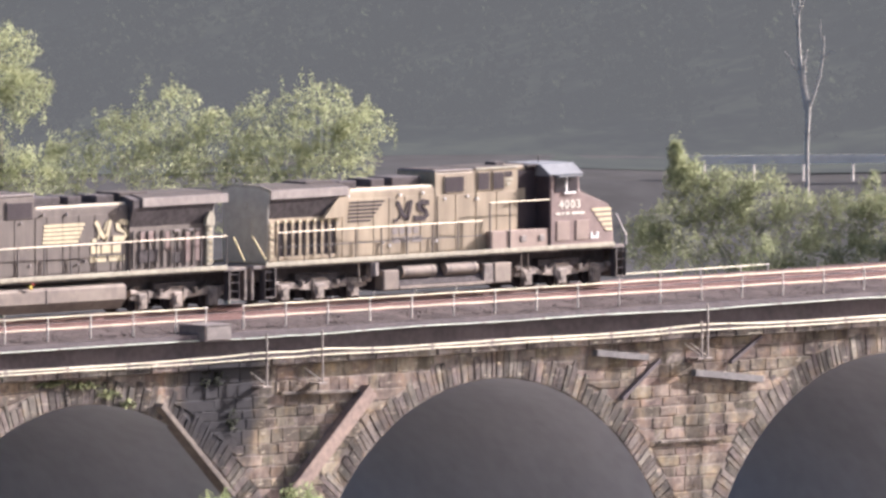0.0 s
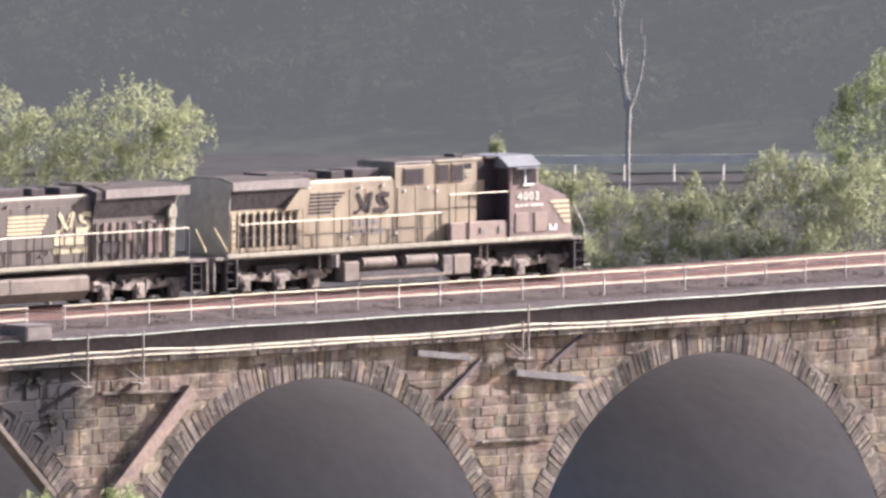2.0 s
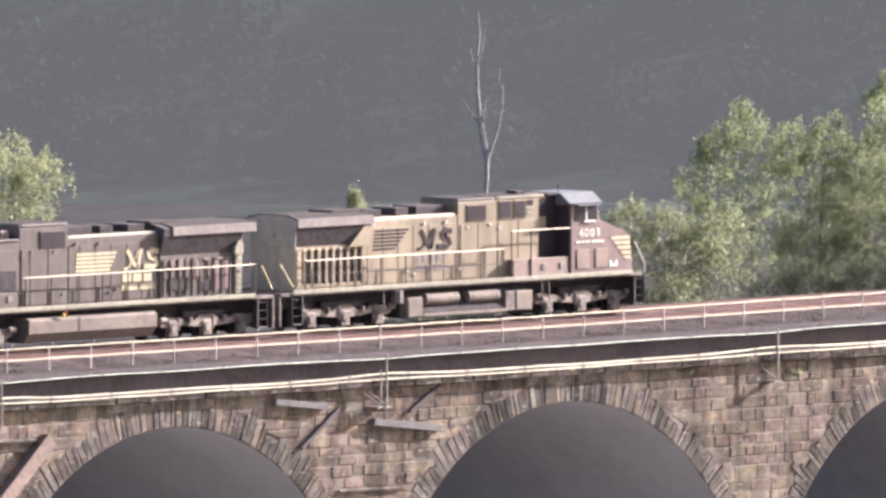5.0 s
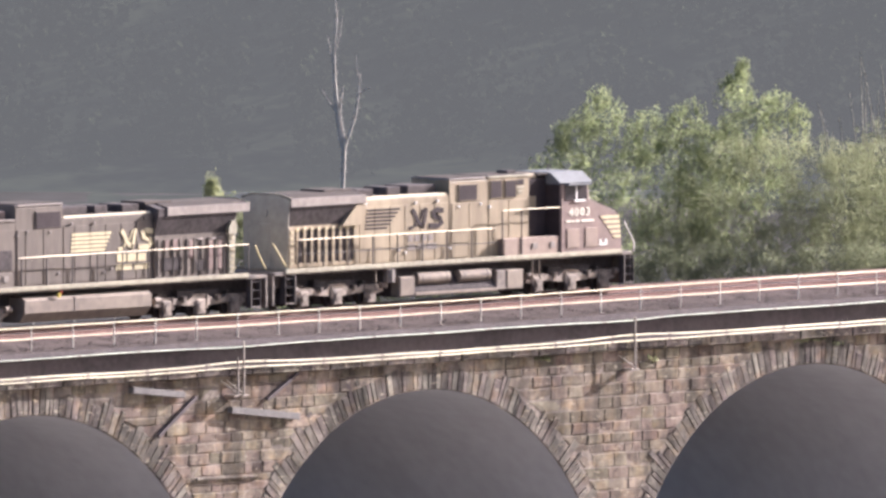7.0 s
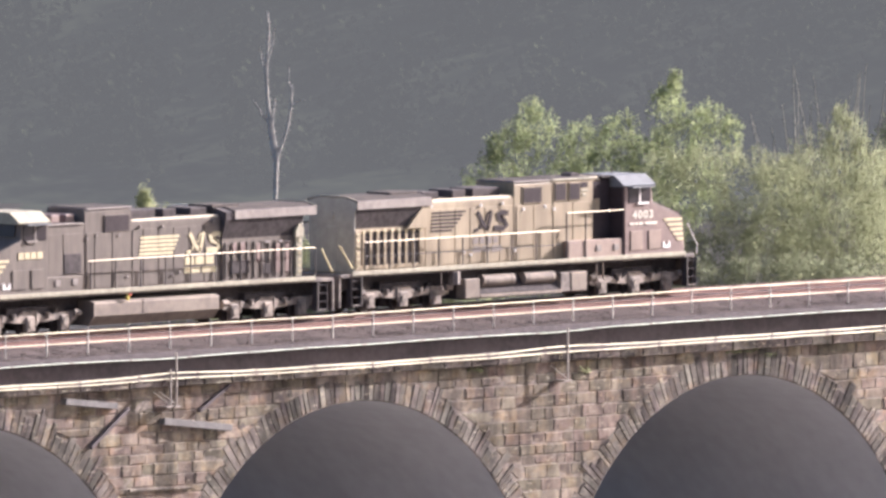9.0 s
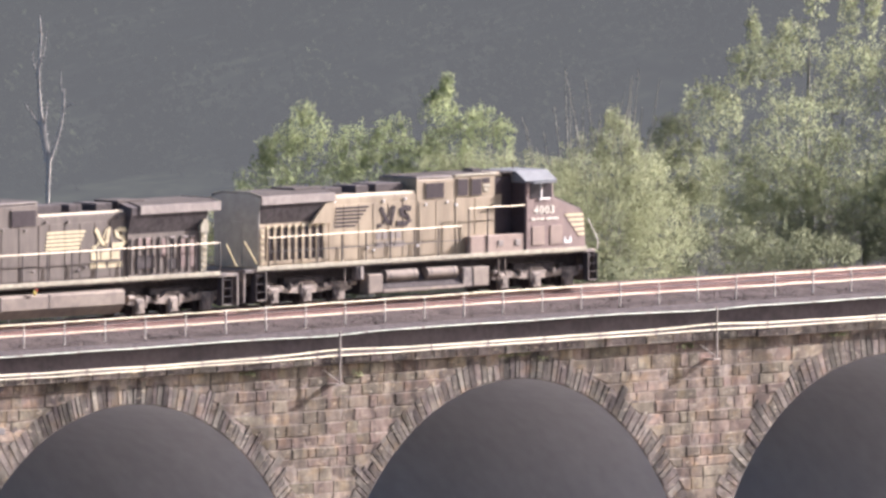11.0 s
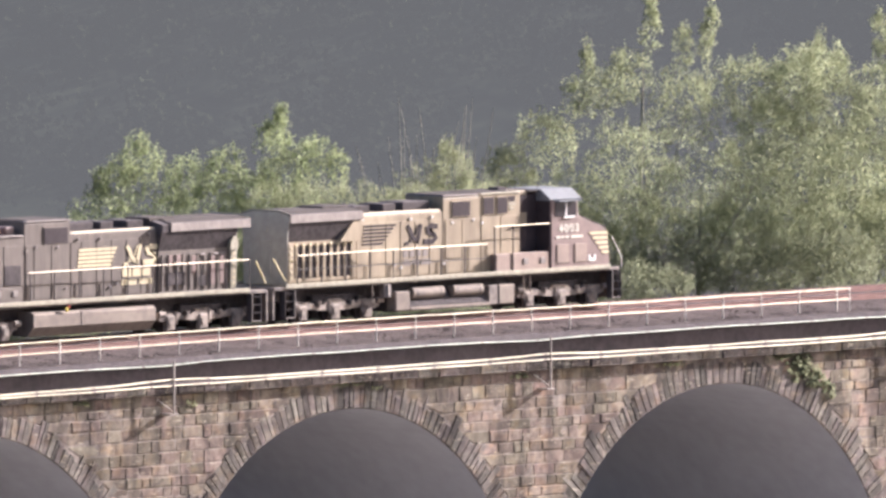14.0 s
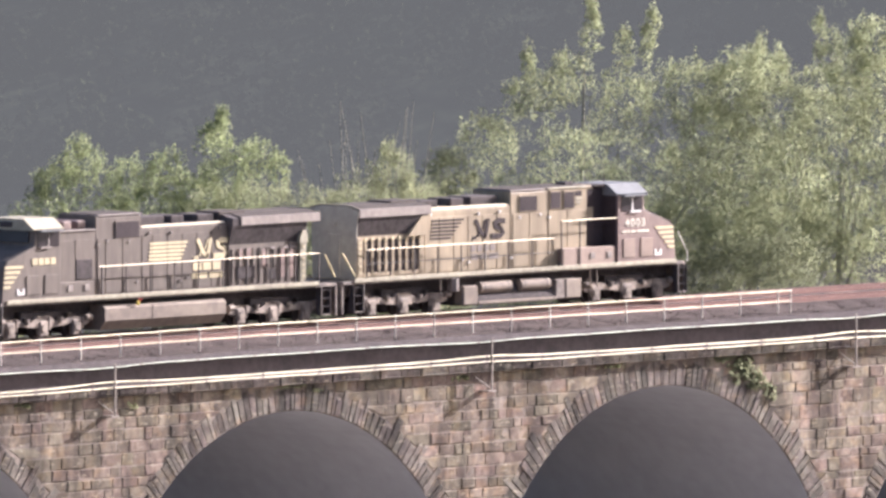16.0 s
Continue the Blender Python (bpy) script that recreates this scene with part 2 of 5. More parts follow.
def section(bm, outline, x0, x1, steps=1):
    """A cross-section of (y, z) points drawn out from x0 to x1; in several steps it follows the deck's rise."""
    rows = []
    for j in range(steps + 1):
        x = x0 + (x1 - x0) * j / steps
        lift = grade(x) if steps > 1 else 0.0
        rows.append([bm.verts.new((x, y, z + lift)) for y, z in outline])
    k = len(outline)
    fs = [bm.faces.new(rows[0]), bm.faces.new(rows[-1][::-1])]
    for a, b in zip(rows, rows[1:]):
        fs += [bm.faces.new((a[i], b[i], b[(i + 1) % k], a[(i + 1) % k])) for i in range(k)]
    bmesh.ops.recalc_face_normals(bm, faces=fs)
    return bm


def tube(bm, points, radius, sides=8, radii=None):
    """A round bar through the points."""
    rings = []
    for i, p in enumerate(points):
        p = Vector(p)
        q, r = Vector(points[max(i - 1, 0)]), Vector(points[min(i + 1, len(points) - 1)])
        d = (r - q).normalized()
        u = d.cross(Vector((0, 0, 1)) if abs(d.z) < 0.9 else Vector((1, 0, 0))).normalized()
        v = d.cross(u)
        rad = radii[i] if radii else radius
        rings.append([bm.verts.new(p + (u * math.cos(a) + v * math.sin(a)) * rad)
                      for a in (2 * math.pi * k / sides for k in range(sides))])
    for a, b in zip(rings, rings[1:]):
        for k in range(sides):
            f = bm.faces.new((a[k], a[(k + 1) % sides], b[(k + 1) % sides], b[k]))
            f.smooth = True
    for ring in (rings[0][::-1], rings[-1]):
        bm.faces.new([bm.verts.new(v.co) for v in ring])
    return bm


def drum(bm, centre, axis, radius, length, sides=20):
    c, a = Vector(centre), Vector(axis).normalized()
    return tube(bm, [c - a * length / 2, c + a * length / 2], radius, sides)


def B():
    return bmesh.new()


# ---- bridge ----
PITCH, R, RING_DEPTH = 22.87, 10.8, 1.0
CROWN = -2.88
SPRING = CROWN - R
ARCHES = [-12.25 + PITCH * k for k in range(-4, 8)]
X0, X1 = ARCHES[0] - PITCH / 2, ARCHES[-1] + PITCH / 2
LEDGE = -1.42
BED = -19.0
WIDE = 19.5


def bridge_core(bridge):
    """Spandrel faces, vaults and piers behind the face stones."""
    steps = 48
    for y in (0.0, WIDE):
        for xc in ARCHES:
            bm = B()
            curve = [(xc - R * math.cos(math.pi * i / steps), SPRING + R * math.sin(math.pi * i / steps)) for i in range(steps + 1)]
            lo = [bm.verts.new((x, y, z)) for x, z in curve]
            hi = [bm.verts.new((x, y, LEDGE)) for x, z in curve]
            for i in range(steps):
                bm.faces.new((lo[i], lo[i + 1], hi[i + 1], hi[i]))
            for xa, xb in ((xc - PITCH / 2, xc - R), (xc + R, xc + PITCH / 2)):
                bm.faces.new([bm.verts.new(p) for p in ((xa, y, BED), (xb, y, BED), (xb, y, LEDGE), (xa, y, LEDGE))])
            bmesh.ops.remove_doubles(bm, verts=bm.verts, dist=0.001)
            part("spandrel_wall", bm, MORTAR, bridge)
    for xc in ARCHES:
        bm = B()
        curve = [(xc - R, BED)] + [(xc - R * math.cos(math.pi * i / steps), SPRING + R * math.sin(math.pi * i / steps)) for i in range(steps + 1)] + [(xc + R, BED)]
        a = [bm.verts.new((x, 0.0, z)) for x, z in curve]
        b = [bm.verts.new((x, WIDE, z)) for x, z in curve]
        for i in range(len(curve) - 1):
            bm.faces.new((a[i], b[i], b[i + 1], a[i + 1]))
        part("vault", bm, VAULT, bridge, "shaded stone underside of an arch")
    for xa, xb in ((X0 - 5, X0), (X1, X1 + 5)):
        part("abutment", box(B(), xa, xb, 0.0, WIDE, BED, LEDGE), MORTAR, bridge)


def bridge_top(bridge):
    bm = section(B(), [(0.42, LEDGE - 0.02), (0.42, -0.47), (0.02, -0.47), (0.0, -0.45), (0.0, -0.22), (1.5, -0.26), (1.5, LEDGE - 0.02)], X0, X1, 90)
    part("parapet", bm, DARK_WALL, bridge, "dark weathered concrete parapet with an overhanging edge")
    bm = section(B(), [(WIDE + 0.3, LEDGE), (WIDE + 0.3, -0.95), (11.0, -0.95), (11.0, LEDGE)], X0, X1)
    part("walkway", bm, DARK_WALL, bridge)


def bridge_ballast():
    bm = B()
    nx, prof = 900, [(0.10, -0.215), (0.5, -0.20), (1.3, -0.185), (2.0, -0.11), (2.7, 0.0), (3.4, -0.01), (5.5, -0.01), (6.4, -0.07), (7.3, -0.01), (9.4, -0.01), (10.4, 0.0), (11.0, -0.03), (11.9, -0.5), (12.5, -0.95)]
    rows = []
    for i in range(nx + 1):
        x = X0 + (X1 - X0) * i / nx
        rows.append([bm.verts.new((x, y + 0.08 * noise.noise((x * 1.7, y, 3)), z + grade(x) + 0.05 * noise.noise((x * 1.1, y * 2.0, 0)))) for y, z in prof])
    for a, b in zip(rows, rows[1:]):
        for k in range(len(prof) - 1):
            bm.faces.new((a[k], b[k], b[k + 1], a[k + 1]))
    ob = part("ballast", bm, BALLAST, None)
    tagged(ob, "pinkish grey crushed stone ballast on the bridge deck", "ballast", kind="structure")


def ballast_stones():
    """Loose stones along the sunlit shoulder next to the railing."""
    g = np.random.default_rng(8)
    n = 9000
    c = np.stack([g.uniform(-46, 86, n), g.uniform(0.2, 3.2, n), np.zeros(n)], 1)
    c[:, 2] = np.interp(c[:, 1], [0.10, 0.5, 1.3, 2.0, 2.7, 3.4], [-0.215, -0.20, -0.185, -0.11, 0.0, -0.01]) - 0.005 + np.array([grade(x) for x in c[:, 0]])
    size = g.uniform(0.018, 0.042, (n, 1, 1))
    cube = np.array([(x, y, z * 0.5) for x in (-1, 1) for y in (-1, 1) for z in (-1, 1)], float)
    v = c[:, None, :] + (cube[None] * g.uniform(0.6, 1.2, (n, 8, 3))) * size
    f = np.array([(0, 1, 3, 2), (4, 6, 7, 5), (0, 4, 5, 1), (2, 3, 7, 6), (0, 2, 6, 4), (1, 5, 7, 3)])
    me = bpy.data.meshes.new("ballast_stones")
    me.from_pydata(v.reshape(-1, 3), [], (f[None] + 8 * np.arange(n)[:, None, None]).reshape(-1, 4))
    me.materials.append(BALLAST_STONE)
    tagged(new("ballast_stones", me), "loose crushed stones beside the near track", "ballast", kind="stuff")


def track(y, label):
    t = thing("railway_track", label, "railway track", "tracks on the bridge")
    for side in (-0.75, 0.75):
        c = y + side
        bm = section(B(), [(c - 0.07, -0.05), (c + 0.07, -0.05), (c + 0.07, -0.035), (c + 0.012, -0.02), (c + 0.012, 0.075),
                           (c + 0.037, 0.085), (c + 0.037, 0.115), (c + 0.03, 0.12), (c - 0.03, 0.12), (c - 0.037, 0.115), (c - 0.037, 0.085), (c - 0.012, 0.075), (c - 0.012, -0.02), (c - 0.07, -0.035)], X0, X1, 90)
        part("rail", bm, STEEL, t, "worn steel rail with a shiny head")
    proto = None
    for i in range(230):
        x = -48 + i * 0.56
        if proto is None:
            bm = box(B(), -0.11, 0.11, -1.3, 1.3, -0.12, -0.045, 0.012)
            tie = part("tie", bm, TIE, t)
            proto = tie.data
        else:
            tie = new("tie", proto)
            tie.parent = t
        tie.location = (x, y + 0.03 * noise.noise((i, y, 1)), grade(x) + 0.012 * noise.noise((i, y, 5)))
    return t


def railing(x_from, x_to, y, base, height, label, step=2.37, start=None):
    r = thing("pipe_railing", label, "railing", "bridge railings")
    for z, radius in ((base + height, 0.025), (base + height * 0.53, 0.023), (base - 0.02, 0.012)):
        bm = B()
        n = max(2, int((x_to - x_from) / 0.8))
        xs = [x_from + (x_to - x_from) * i / n for i in range(n + 1)]
        tube(bm, [(x, y + 0.015 * noise.noise((i * 0.7, z, y)), z + grade(x) + 0.022 * noise.noise((i * 0.45, z * 3, 2))) for i, x in enumerate(xs)], radius, 8)
        part("pipe_rail" if radius > 0.015 else "toe_rail", bm, GALV if radius > 0.015 else RAIL_POST, r)
    x = start if start is not None else x_from + 0.03
    xs = []
    while x < x_to - 0.3:
        xs.append(x)
        x += step
    for x in xs + [x_to - 0.03]:
        lift = grade(x)
        bm = tube(B(), [(x, y, base - 0.08 + lift), (x + 0.02 * noise.noise((x, 1, 1)), y, base + height + lift)], 0.032, 8)
        part("post", bm, RAIL_POST, r)
        for z in (base + height, base + height * 0.53):
            part("fitting", tube(B(), [(x - 0.08, y, z + lift), (x + 0.08, y, z + lift)], 0.036, 8), RAIL_POST, r)
    return r


def face_stones(bridge):
    """Coursed blocks between the arch rings, from the ledge down."""
    rnd = random.Random(11)
    outer = R + RING_DEPTH - 0.04
    made, rest = 0, B()

    for k in range(len(ARCHES) - 1):
        cl, cr = ARCHES[k], ARCHES[k + 1]
        pier = (cl + cr) / 2
        z = LEDGE - 0.36
        while z > -13.0:
            h = rnd.choice((0.34, 0.42, 0.46, 0.5, 0.6)) + rnd.uniform(-0.03, 0.03)
            zb = z - h

            def edge(c, sign, zz):
                d = zz - SPRING
                return c + sign * math.sqrt(max(outer * outer - d * d, 0)) if d < outer else c
            lt, lb, rt, rb = edge(cl, 1, z), edge(cl, 1, zb), edge(cr, -1, z), edge(cr, -1, zb)
            if z - SPRING >= outer:
                lt = lb = cl if zb - SPRING >= outer else lb
                rt = rb = cr if zb - SPRING >= outer else rb
            if rb - lb < 0.3:
                z = zb
                continue
            xs = [0.0]
            while xs[-1] < rb - lb - 0.5:
                xs.append(xs[-1] + rnd.uniform(0.45, 1.35))
            xs[-1] = rb - lb
            if len(xs) > 2 and xs[-1] - xs[-2] < 0.4:
                xs.pop(-2)
            for a, b in zip(xs, xs[1:]):
                xa, xb = lb + a, lb + b
                ta = lt if a == 0 else xa
                tb = rt if b == xs[-1] else xb
                if tb - ta < 0.08:
                    ta = tb = (ta + tb) / 2
                    tb += 0.08
                g, cx, out = rnd.uniform(0.004, 0.012), rnd.uniform(0.02, 0.06), rnd.choice((0.0, 0.006, 0.01, 0.014, 0.035)) + rnd.uniform(0, 0.01)
                near = -32 < (xa + xb) / 2 < 70 and zb > -9.2
                single = near and made < 300
                bm = B() if single else rest
                q = [(a_ + rnd.uniform(-0.02, 0.02), b_ + rnd.uniform(-0.02, 0.02)) for a_, b_ in ((xa + g, zb + g), (xb - g, zb + g), (tb - g, z - g), (ta + g, z - g))]
                mx, mz = sum(p[0] for p in q) / 4, sum(p[1] for p in q) / 4
                back = [bm.verts.new((x, 0.10, zz)) for x, zz in q]
                mid = [bm.verts.new((x, -out + 0.035, zz)) for x, zz in q]
                front = [bm.verts.new((x + (mx - x) * min(1, cx / max(abs(mx - x), 0.05)), -out + rnd.uniform(-0.025, 0.012),
                                       zz + (mz - zz) * min(1, cx / max(abs(mz - zz), 0.05)))) for x, zz in q]
                for u, v in ((back, mid), (mid, front)):
                    for i in range(4):
                        bm.faces.new((u[i], u[(i + 1) % 4], v[(i + 1) % 4], v[i]))
                bm.faces.new(front)
                if single:
                    made += 1
                    part("stone", bm, STONE, bridge)
            z = zb
    tagged(part("stonework", rest, STONE_REST, bridge), kind="stuff")


def voussoirs(bridge):
    rnd = random.Random(5)
    made, rest = 0, B()
    for xc in ARCHES:
        a = 0.0
        while a < math.pi - 0.01:
            w = rnd.uniform(0.2, 0.42) / R
            b = min(a + w, math.pi)
            out, deep = rnd.uniform(0.015, 0.05), RING_DEPTH + rnd.choice((-0.25, -0.1, 0.0, 0.1, 0.35)) + rnd.uniform(-0.1, 0.12)
            mid = (a + b) / 2
            zz = SPRING + R * math.sin(mid)
            xx = xc - R * math.cos(mid)
            single = -34 < xx < 72 and zz > -9.0 and made < 300
            bm = B() if single else rest
            g = 0.012 / R
            q = []
            for ang, rad in ((a + g, R + 0.004), (b - g, R + 0.004), (b - g, R + deep), (a + g, R + deep)):
                q.append((xc - rad * math.cos(ang), SPRING + rad * math.sin(ang)))
            mx, mz = sum(p[0] for p in q) / 4, sum(p[1] for p in q) / 4
            back = [bm.verts.new((x, 0.35, z)) for x, z in q]
            mids = [bm.verts.new((x, -out + 0.03, z)) for x, z in q]
            front = [bm.verts.new((x + (mx - x) * 0.12, -out + rnd.uniform(-0.025, 0.015), z + (mz - z) * 0.08)) for x, z in q]
            for u, v in ((back, mids), (mids, front)):
                for i in range(4):
                    bm.faces.new((u[i], u[(i + 1) % 4], v[(i + 1) % 4], v[i]))
            bm.faces.new(front)
            if single:
                made += 1
                part("voussoir", bm, RING, bridge)
            a = b
    tagged(part("ring_stonework", rest, RING_REST, bridge), kind="stuff")


def coping(bridge):
    rnd = random.Random(3)
    x, made = -44.0, 0
    while x < 84:
        w = rnd.uniform(1.1, 1.9)
        bm = box(B(), x + 0.012, x + w - 0.012, -0.30 - rnd.uniform(0, 0.05), 0.9, LEDGE - 0.36, LEDGE + rnd.uniform(-0.02, 0.03), 0.03)
        part("coping_stone", bm, COPING, bridge)
        x += w
    bm = B()
    box(bm, X0, -44.02, -0.30, 0.9, LEDGE - 0.36, LEDGE)
    box(bm, x + 0.02, X1, -0.30, 0.9, LEDGE - 0.36, LEDGE)
    part("coping", bm, COPING, bridge)


# ---- pipes along the bridge ----
POLES = [(-25.5, -0.45), (-22.38, -0.47), (-0.42, -0.38), (22.55, -0.40), (45.33, -0.38), (68.0, -0.32)]


def pipe_pole(x, top, label, low=-2.54):
    p = thing("pipe_post", label, "post", "pipe posts on the bridge face")
    part("post", box(B(), x - 0.035, x + 0.035, -0.55, -0.48, low, top, 0.008), POSTS, p)
    part("strut", tube(B(), [(x, -0.52, low + 0.05), (x - 0.48, 0.0, low + 0.58)], 0.025, 6), RAIL_POST, p)
    part("foot_plate", box(B(), x - 0.3, x + 0.2, -0.6, 0.08, low - 0.06, low, 0.01), POSTS, p)
    for z in (-1.10, -1.36):
        z += grade(x)
        part("bracket", box(B(), x - 0.03, x + 0.03, -0.62, 0.06, z - 0.03, z, 0.005), POSTS, p)


def long_pipe(name, y, z, radius, mat, label, category, dip):
    t = thing(name, label, category)
    pts = []
    x = X0
    while x <= X1:
        d = min(abs(x - px) for px, _ in POLES) if -34 < x < 76 else 6
        pts.append((x, y + 0.02 * noise.noise((x * 0.3, z, 1)), z + grade(x) + dip * math.exp(-(d / 2.2) ** 2) + 0.03 * noise.noise((x * 0.22, z * 5, 4))))
        x += 0.6
    part("run", tube(B(), pts, radius, 8), mat, t)
    x = -40.0
    while x < 80:
        zz = min(pts, key=lambda p: abs(p[0] - x))
        part("coupling", tube(B(), [(x - 0.09, zz[1], zz[2]), (x + 0.09, zz[1], zz[2])], radius * 1.35, 8), POSTS, t)
        x += 3.4
    return t


# ---- vegetation ----
def leaves(cloud, centre, size, count, rnd, leaf=0.3, hollow=0.45, facing=0.35, stray=0.6):
    """Small leaf sprays on the lumpy skin of an ellipsoid, turned mostly outwards."""
    g = np.random.default_rng(rnd.randrange(1 << 30))
    d = g.normal(size=(count, 3))
    d /= np.linalg.norm(d, axis=1, keepdims=True)
    ph = g.uniform(0, 6.28, 6)
    lump = (1 + 0.22 * np.sin(3.1 * d[:, 0] + ph[0]) * np.sin(2.7 * d[:, 2] + ph[1]) + 0.10 * np.sin(6.3 * d[:, 1] + ph[2]) * np.sin(5.7 * d[:, 2] + ph[3])
            + 0.07 * np.sin(11.0 * d[:, 0] + ph[4]) * np.sin(10.0 * d[:, 2] + ph[5]))
    rad = (hollow + (1 - hollow) * g.random(count) ** 0.5) * lump
    p = np.asarray(centre) + d * np.asarray(size) * rad[:, None]
    nrm = d * facing + np.array((0.0, 0.0, 0.25)) + g.normal(size=(count, 3)) * stray
    nrm /= np.linalg.norm(nrm, axis=1, keepdims=True)
    u = np.cross(nrm, g.normal(size=(count, 3)))
    u /= np.linalg.norm(u, axis=1, keepdims=True)
    v = np.cross(nrm, u)
    s = (leaf * g.uniform(0.5, 1.3, count))[:, None]
    cloud.append(np.stack([p - u * s * 0.5, p + v * s * 0.36 + nrm * s * 0.1, p + u * s * 0.55, p - v * s * 0.4 + nrm * s * 0.08], 1))


def leaf_part(name, cloud, mat, parent):
    quads = np.concatenate(cloud)
    n = len(quads)
    me = bpy.data.meshes.new(name)
    me.from_pydata(quads.reshape(-1, 3), [], np.arange(4 * n).reshape(-1, 4))
    me.materials.append(mat)
    ob = new(name, me)
    ob.parent = parent
    return ob


def tree(name, x, y, ground, lobes, mat, label, category="tree", density=1.0, leaf=0.27, seed=1, bark=None):
    """lobes: (dx, dy, z, r) masses of foliage round the trunk; the small ones are upright shoots."""
    lobes = [(a, b, z, r * 0.62, r * 0.62, r * 1.5) if r < 0.8 else (a, b, z, r, r * 0.9, r * 1.02) for a, b, z, r in lobes]
    rnd = random.Random(seed)
    leaf, density = leaf * 0.35, density * 4.8
    t = thing(name, label, category, m=pose(x, y, ground))
    top = sum(l[2] for l in lobes) / len(lobes) - ground
    bm = B()
    tube(bm, [(0, 0, -0.3), (0.08, 0.05, top * 0.35), (-0.05, 0.1, top * 0.7), (0.05, 0, top)], 0.2, 8, [0.22, 0.16, 0.10, 0.03])
    part("trunk", bm, bark or BARK, t)
    for l in lobes[::2]:
        st = (0, 0.05, max(0.3, (l[2] - ground) * 0.45))
        part("limb", tube(B(), [st, (l[0] * 0.4, l[1] * 0.4, (l[2] - ground) * 0.65), (l[0] * 0.75, l[1] * 0.75, (l[2] - ground) * 0.85)], 0.08, 6, [0.06, 0.035, 0.012]), bark or BARK, t)
    cloud = []
    for l in lobes:
        # a thin inner mass, then rounded sprays of leaves with gaps between them, and loose shoots
        n = int(density * 75 * (l[3] * l[5] + l[3] * l[4]) / 2)
        leaves(cloud, (l[0], l[1], l[2] - ground), [k * 0.8 for k in l[3:]], n, rnd, leaf, 0.25)
        for _ in range(int(12 + 20 * min(l[3], 2.5))):
            d = Vector((rnd.gauss(0, 1), rnd.gauss(0, 1), rnd.gauss(0.3, 1))).normalized()
            k, w = rnd.uniform(0.62, 0.98), rnd.uniform(0.22, 0.5) * min(1.0, 0.45 + 0.4 * l[3])
            c = (l[0] + d.x * l[3] * k, l[1] + d.y * l[4] * k, l[2] - ground + d.z * l[5] * k)
            leaves(cloud, c, (w, w, w * rnd.uniform(0.75, 1.25)), int(density * 62 * w ** 1.5), rnd, leaf, 0.3, 0.8, 0.5)
        for _ in range(22 if l[3] > 0.7 else 10):
            d = Vector((rnd.gauss(0, 1), rnd.gauss(0, 1), rnd.gauss(0.45, 1))).normalized()
            k = rnd.uniform(0.85, 1.15)
            c = (l[0] + d.x * l[3] * k, l[1] + d.y * l[4] * k, l[2] - ground + d.z * l[5] * k)
            w, h = rnd.uniform(0.10, 0.2), rnd.uniform(0.2, 0.5)
            leaves(cloud, c, (w, w, h), 22 + int(40 * h), rnd, leaf * 0.85, 0.1)
    leaf_part("crown", cloud, mat, t)
    return t


# ---- locomotives ----
TAN = material("dusty_hood_paint", (0.365, 0.292, 0.20), (0.22, 0.172, 0.118), 0.42, grain=2.2, patch=0.5, bump=0.05, streak=0.25)
NOSE = material("brown_cab_paint", (0.225, 0.152, 0.135), (0.16, 0.107, 0.095), 0.5, grain=3, patch=0.7, bump=0.05)
PANEL = material("brown_panel", (0.30, 0.218, 0.178), (0.23, 0.166, 0.135), 0.5, grain=3, patch=0.7, bump=0.05)
GREY = material("dusty_black_paint", (0.172, 0.141, 0.121), (0.115, 0.094, 0.081), 0.75, gloss=0.3, grain=3, patch=0.7, bump=0.05, streak=0.3)
BLACK = material("black_void", (0.10, 0.085, 0.085), rough=0.9, gloss=0.15, grain=5, bump=0.1)
ROOF = material("roof_paint", (0.075, 0.06, 0.053), (0.05, 0.04, 0.037), 0.85, gloss=0.2, grain=4, bump=0.1)
RADIATOR = material("radiator_side", (0.26, 0.22, 0.195), (0.19, 0.155, 0.14), 0.6, grain=4, bump=0.1)
UNDER = material("dusty_running_gear", (0.24, 0.195, 0.165), (0.08, 0.065, 0.06), 0.75, grain=3.5, patch=1.2, bump=0.3)
TRUCK = material("dusty_truck_frame", (0.34, 0.275, 0.225), (0.13, 0.105, 0.09), 0.75, grain=3.5, patch=1.2, bump=0.3)
TANK = material("tank_paint", (0.30, 0.25, 0.205), (0.21, 0.172, 0.148), 0.8, grain=3, bump=0.05, gloss=0.2)
# Pale sill stripe colour, reused where sunlit edges are painted.
SILL_AND_SUNLIT = material("sill_stripe_and_sunlit", (0.42, 0.38, 0.28), (0.27, 0.24, 0.18), 0.5, grain=5, bump=0.05)
CREAM = material("cream_paint", (0.62, 0.53, 0.33), (0.46, 0.39, 0.25), 0.55, grain=5, bump=0.02)
WHITE = material("white_paint", (0.82, 0.78, 0.74), (0.66, 0.62, 0.6), 0.5, grain=5, bump=0.02)
INK = material("dark_lettering_and_shade", (0.06, 0.047, 0.05), (0.045, 0.035, 0.038), 0.7, grain=5, bump=0.02, gloss=0.1)
# Rear end colour raised to a pale grey that imitates haze over it.
REAR_HAZE = material("rear_end_haze", (0.40, 0.375, 0.325), (0.30, 0.28, 0.245), 0.8, grain=3, patch=0.7, bump=0.05, gloss=0.15)
CABROOF = material("cab_roof_paint", (0.19, 0.195, 0.205), (0.15, 0.152, 0.16), 0.6, grain=4, bump=0.05, gloss=0.2)
GLASS = material("window_glass", (0.05, 0.042, 0.045), (0.04, 0.033, 0.036), 0.12, grain=2, bump=0, gloss=0.25)
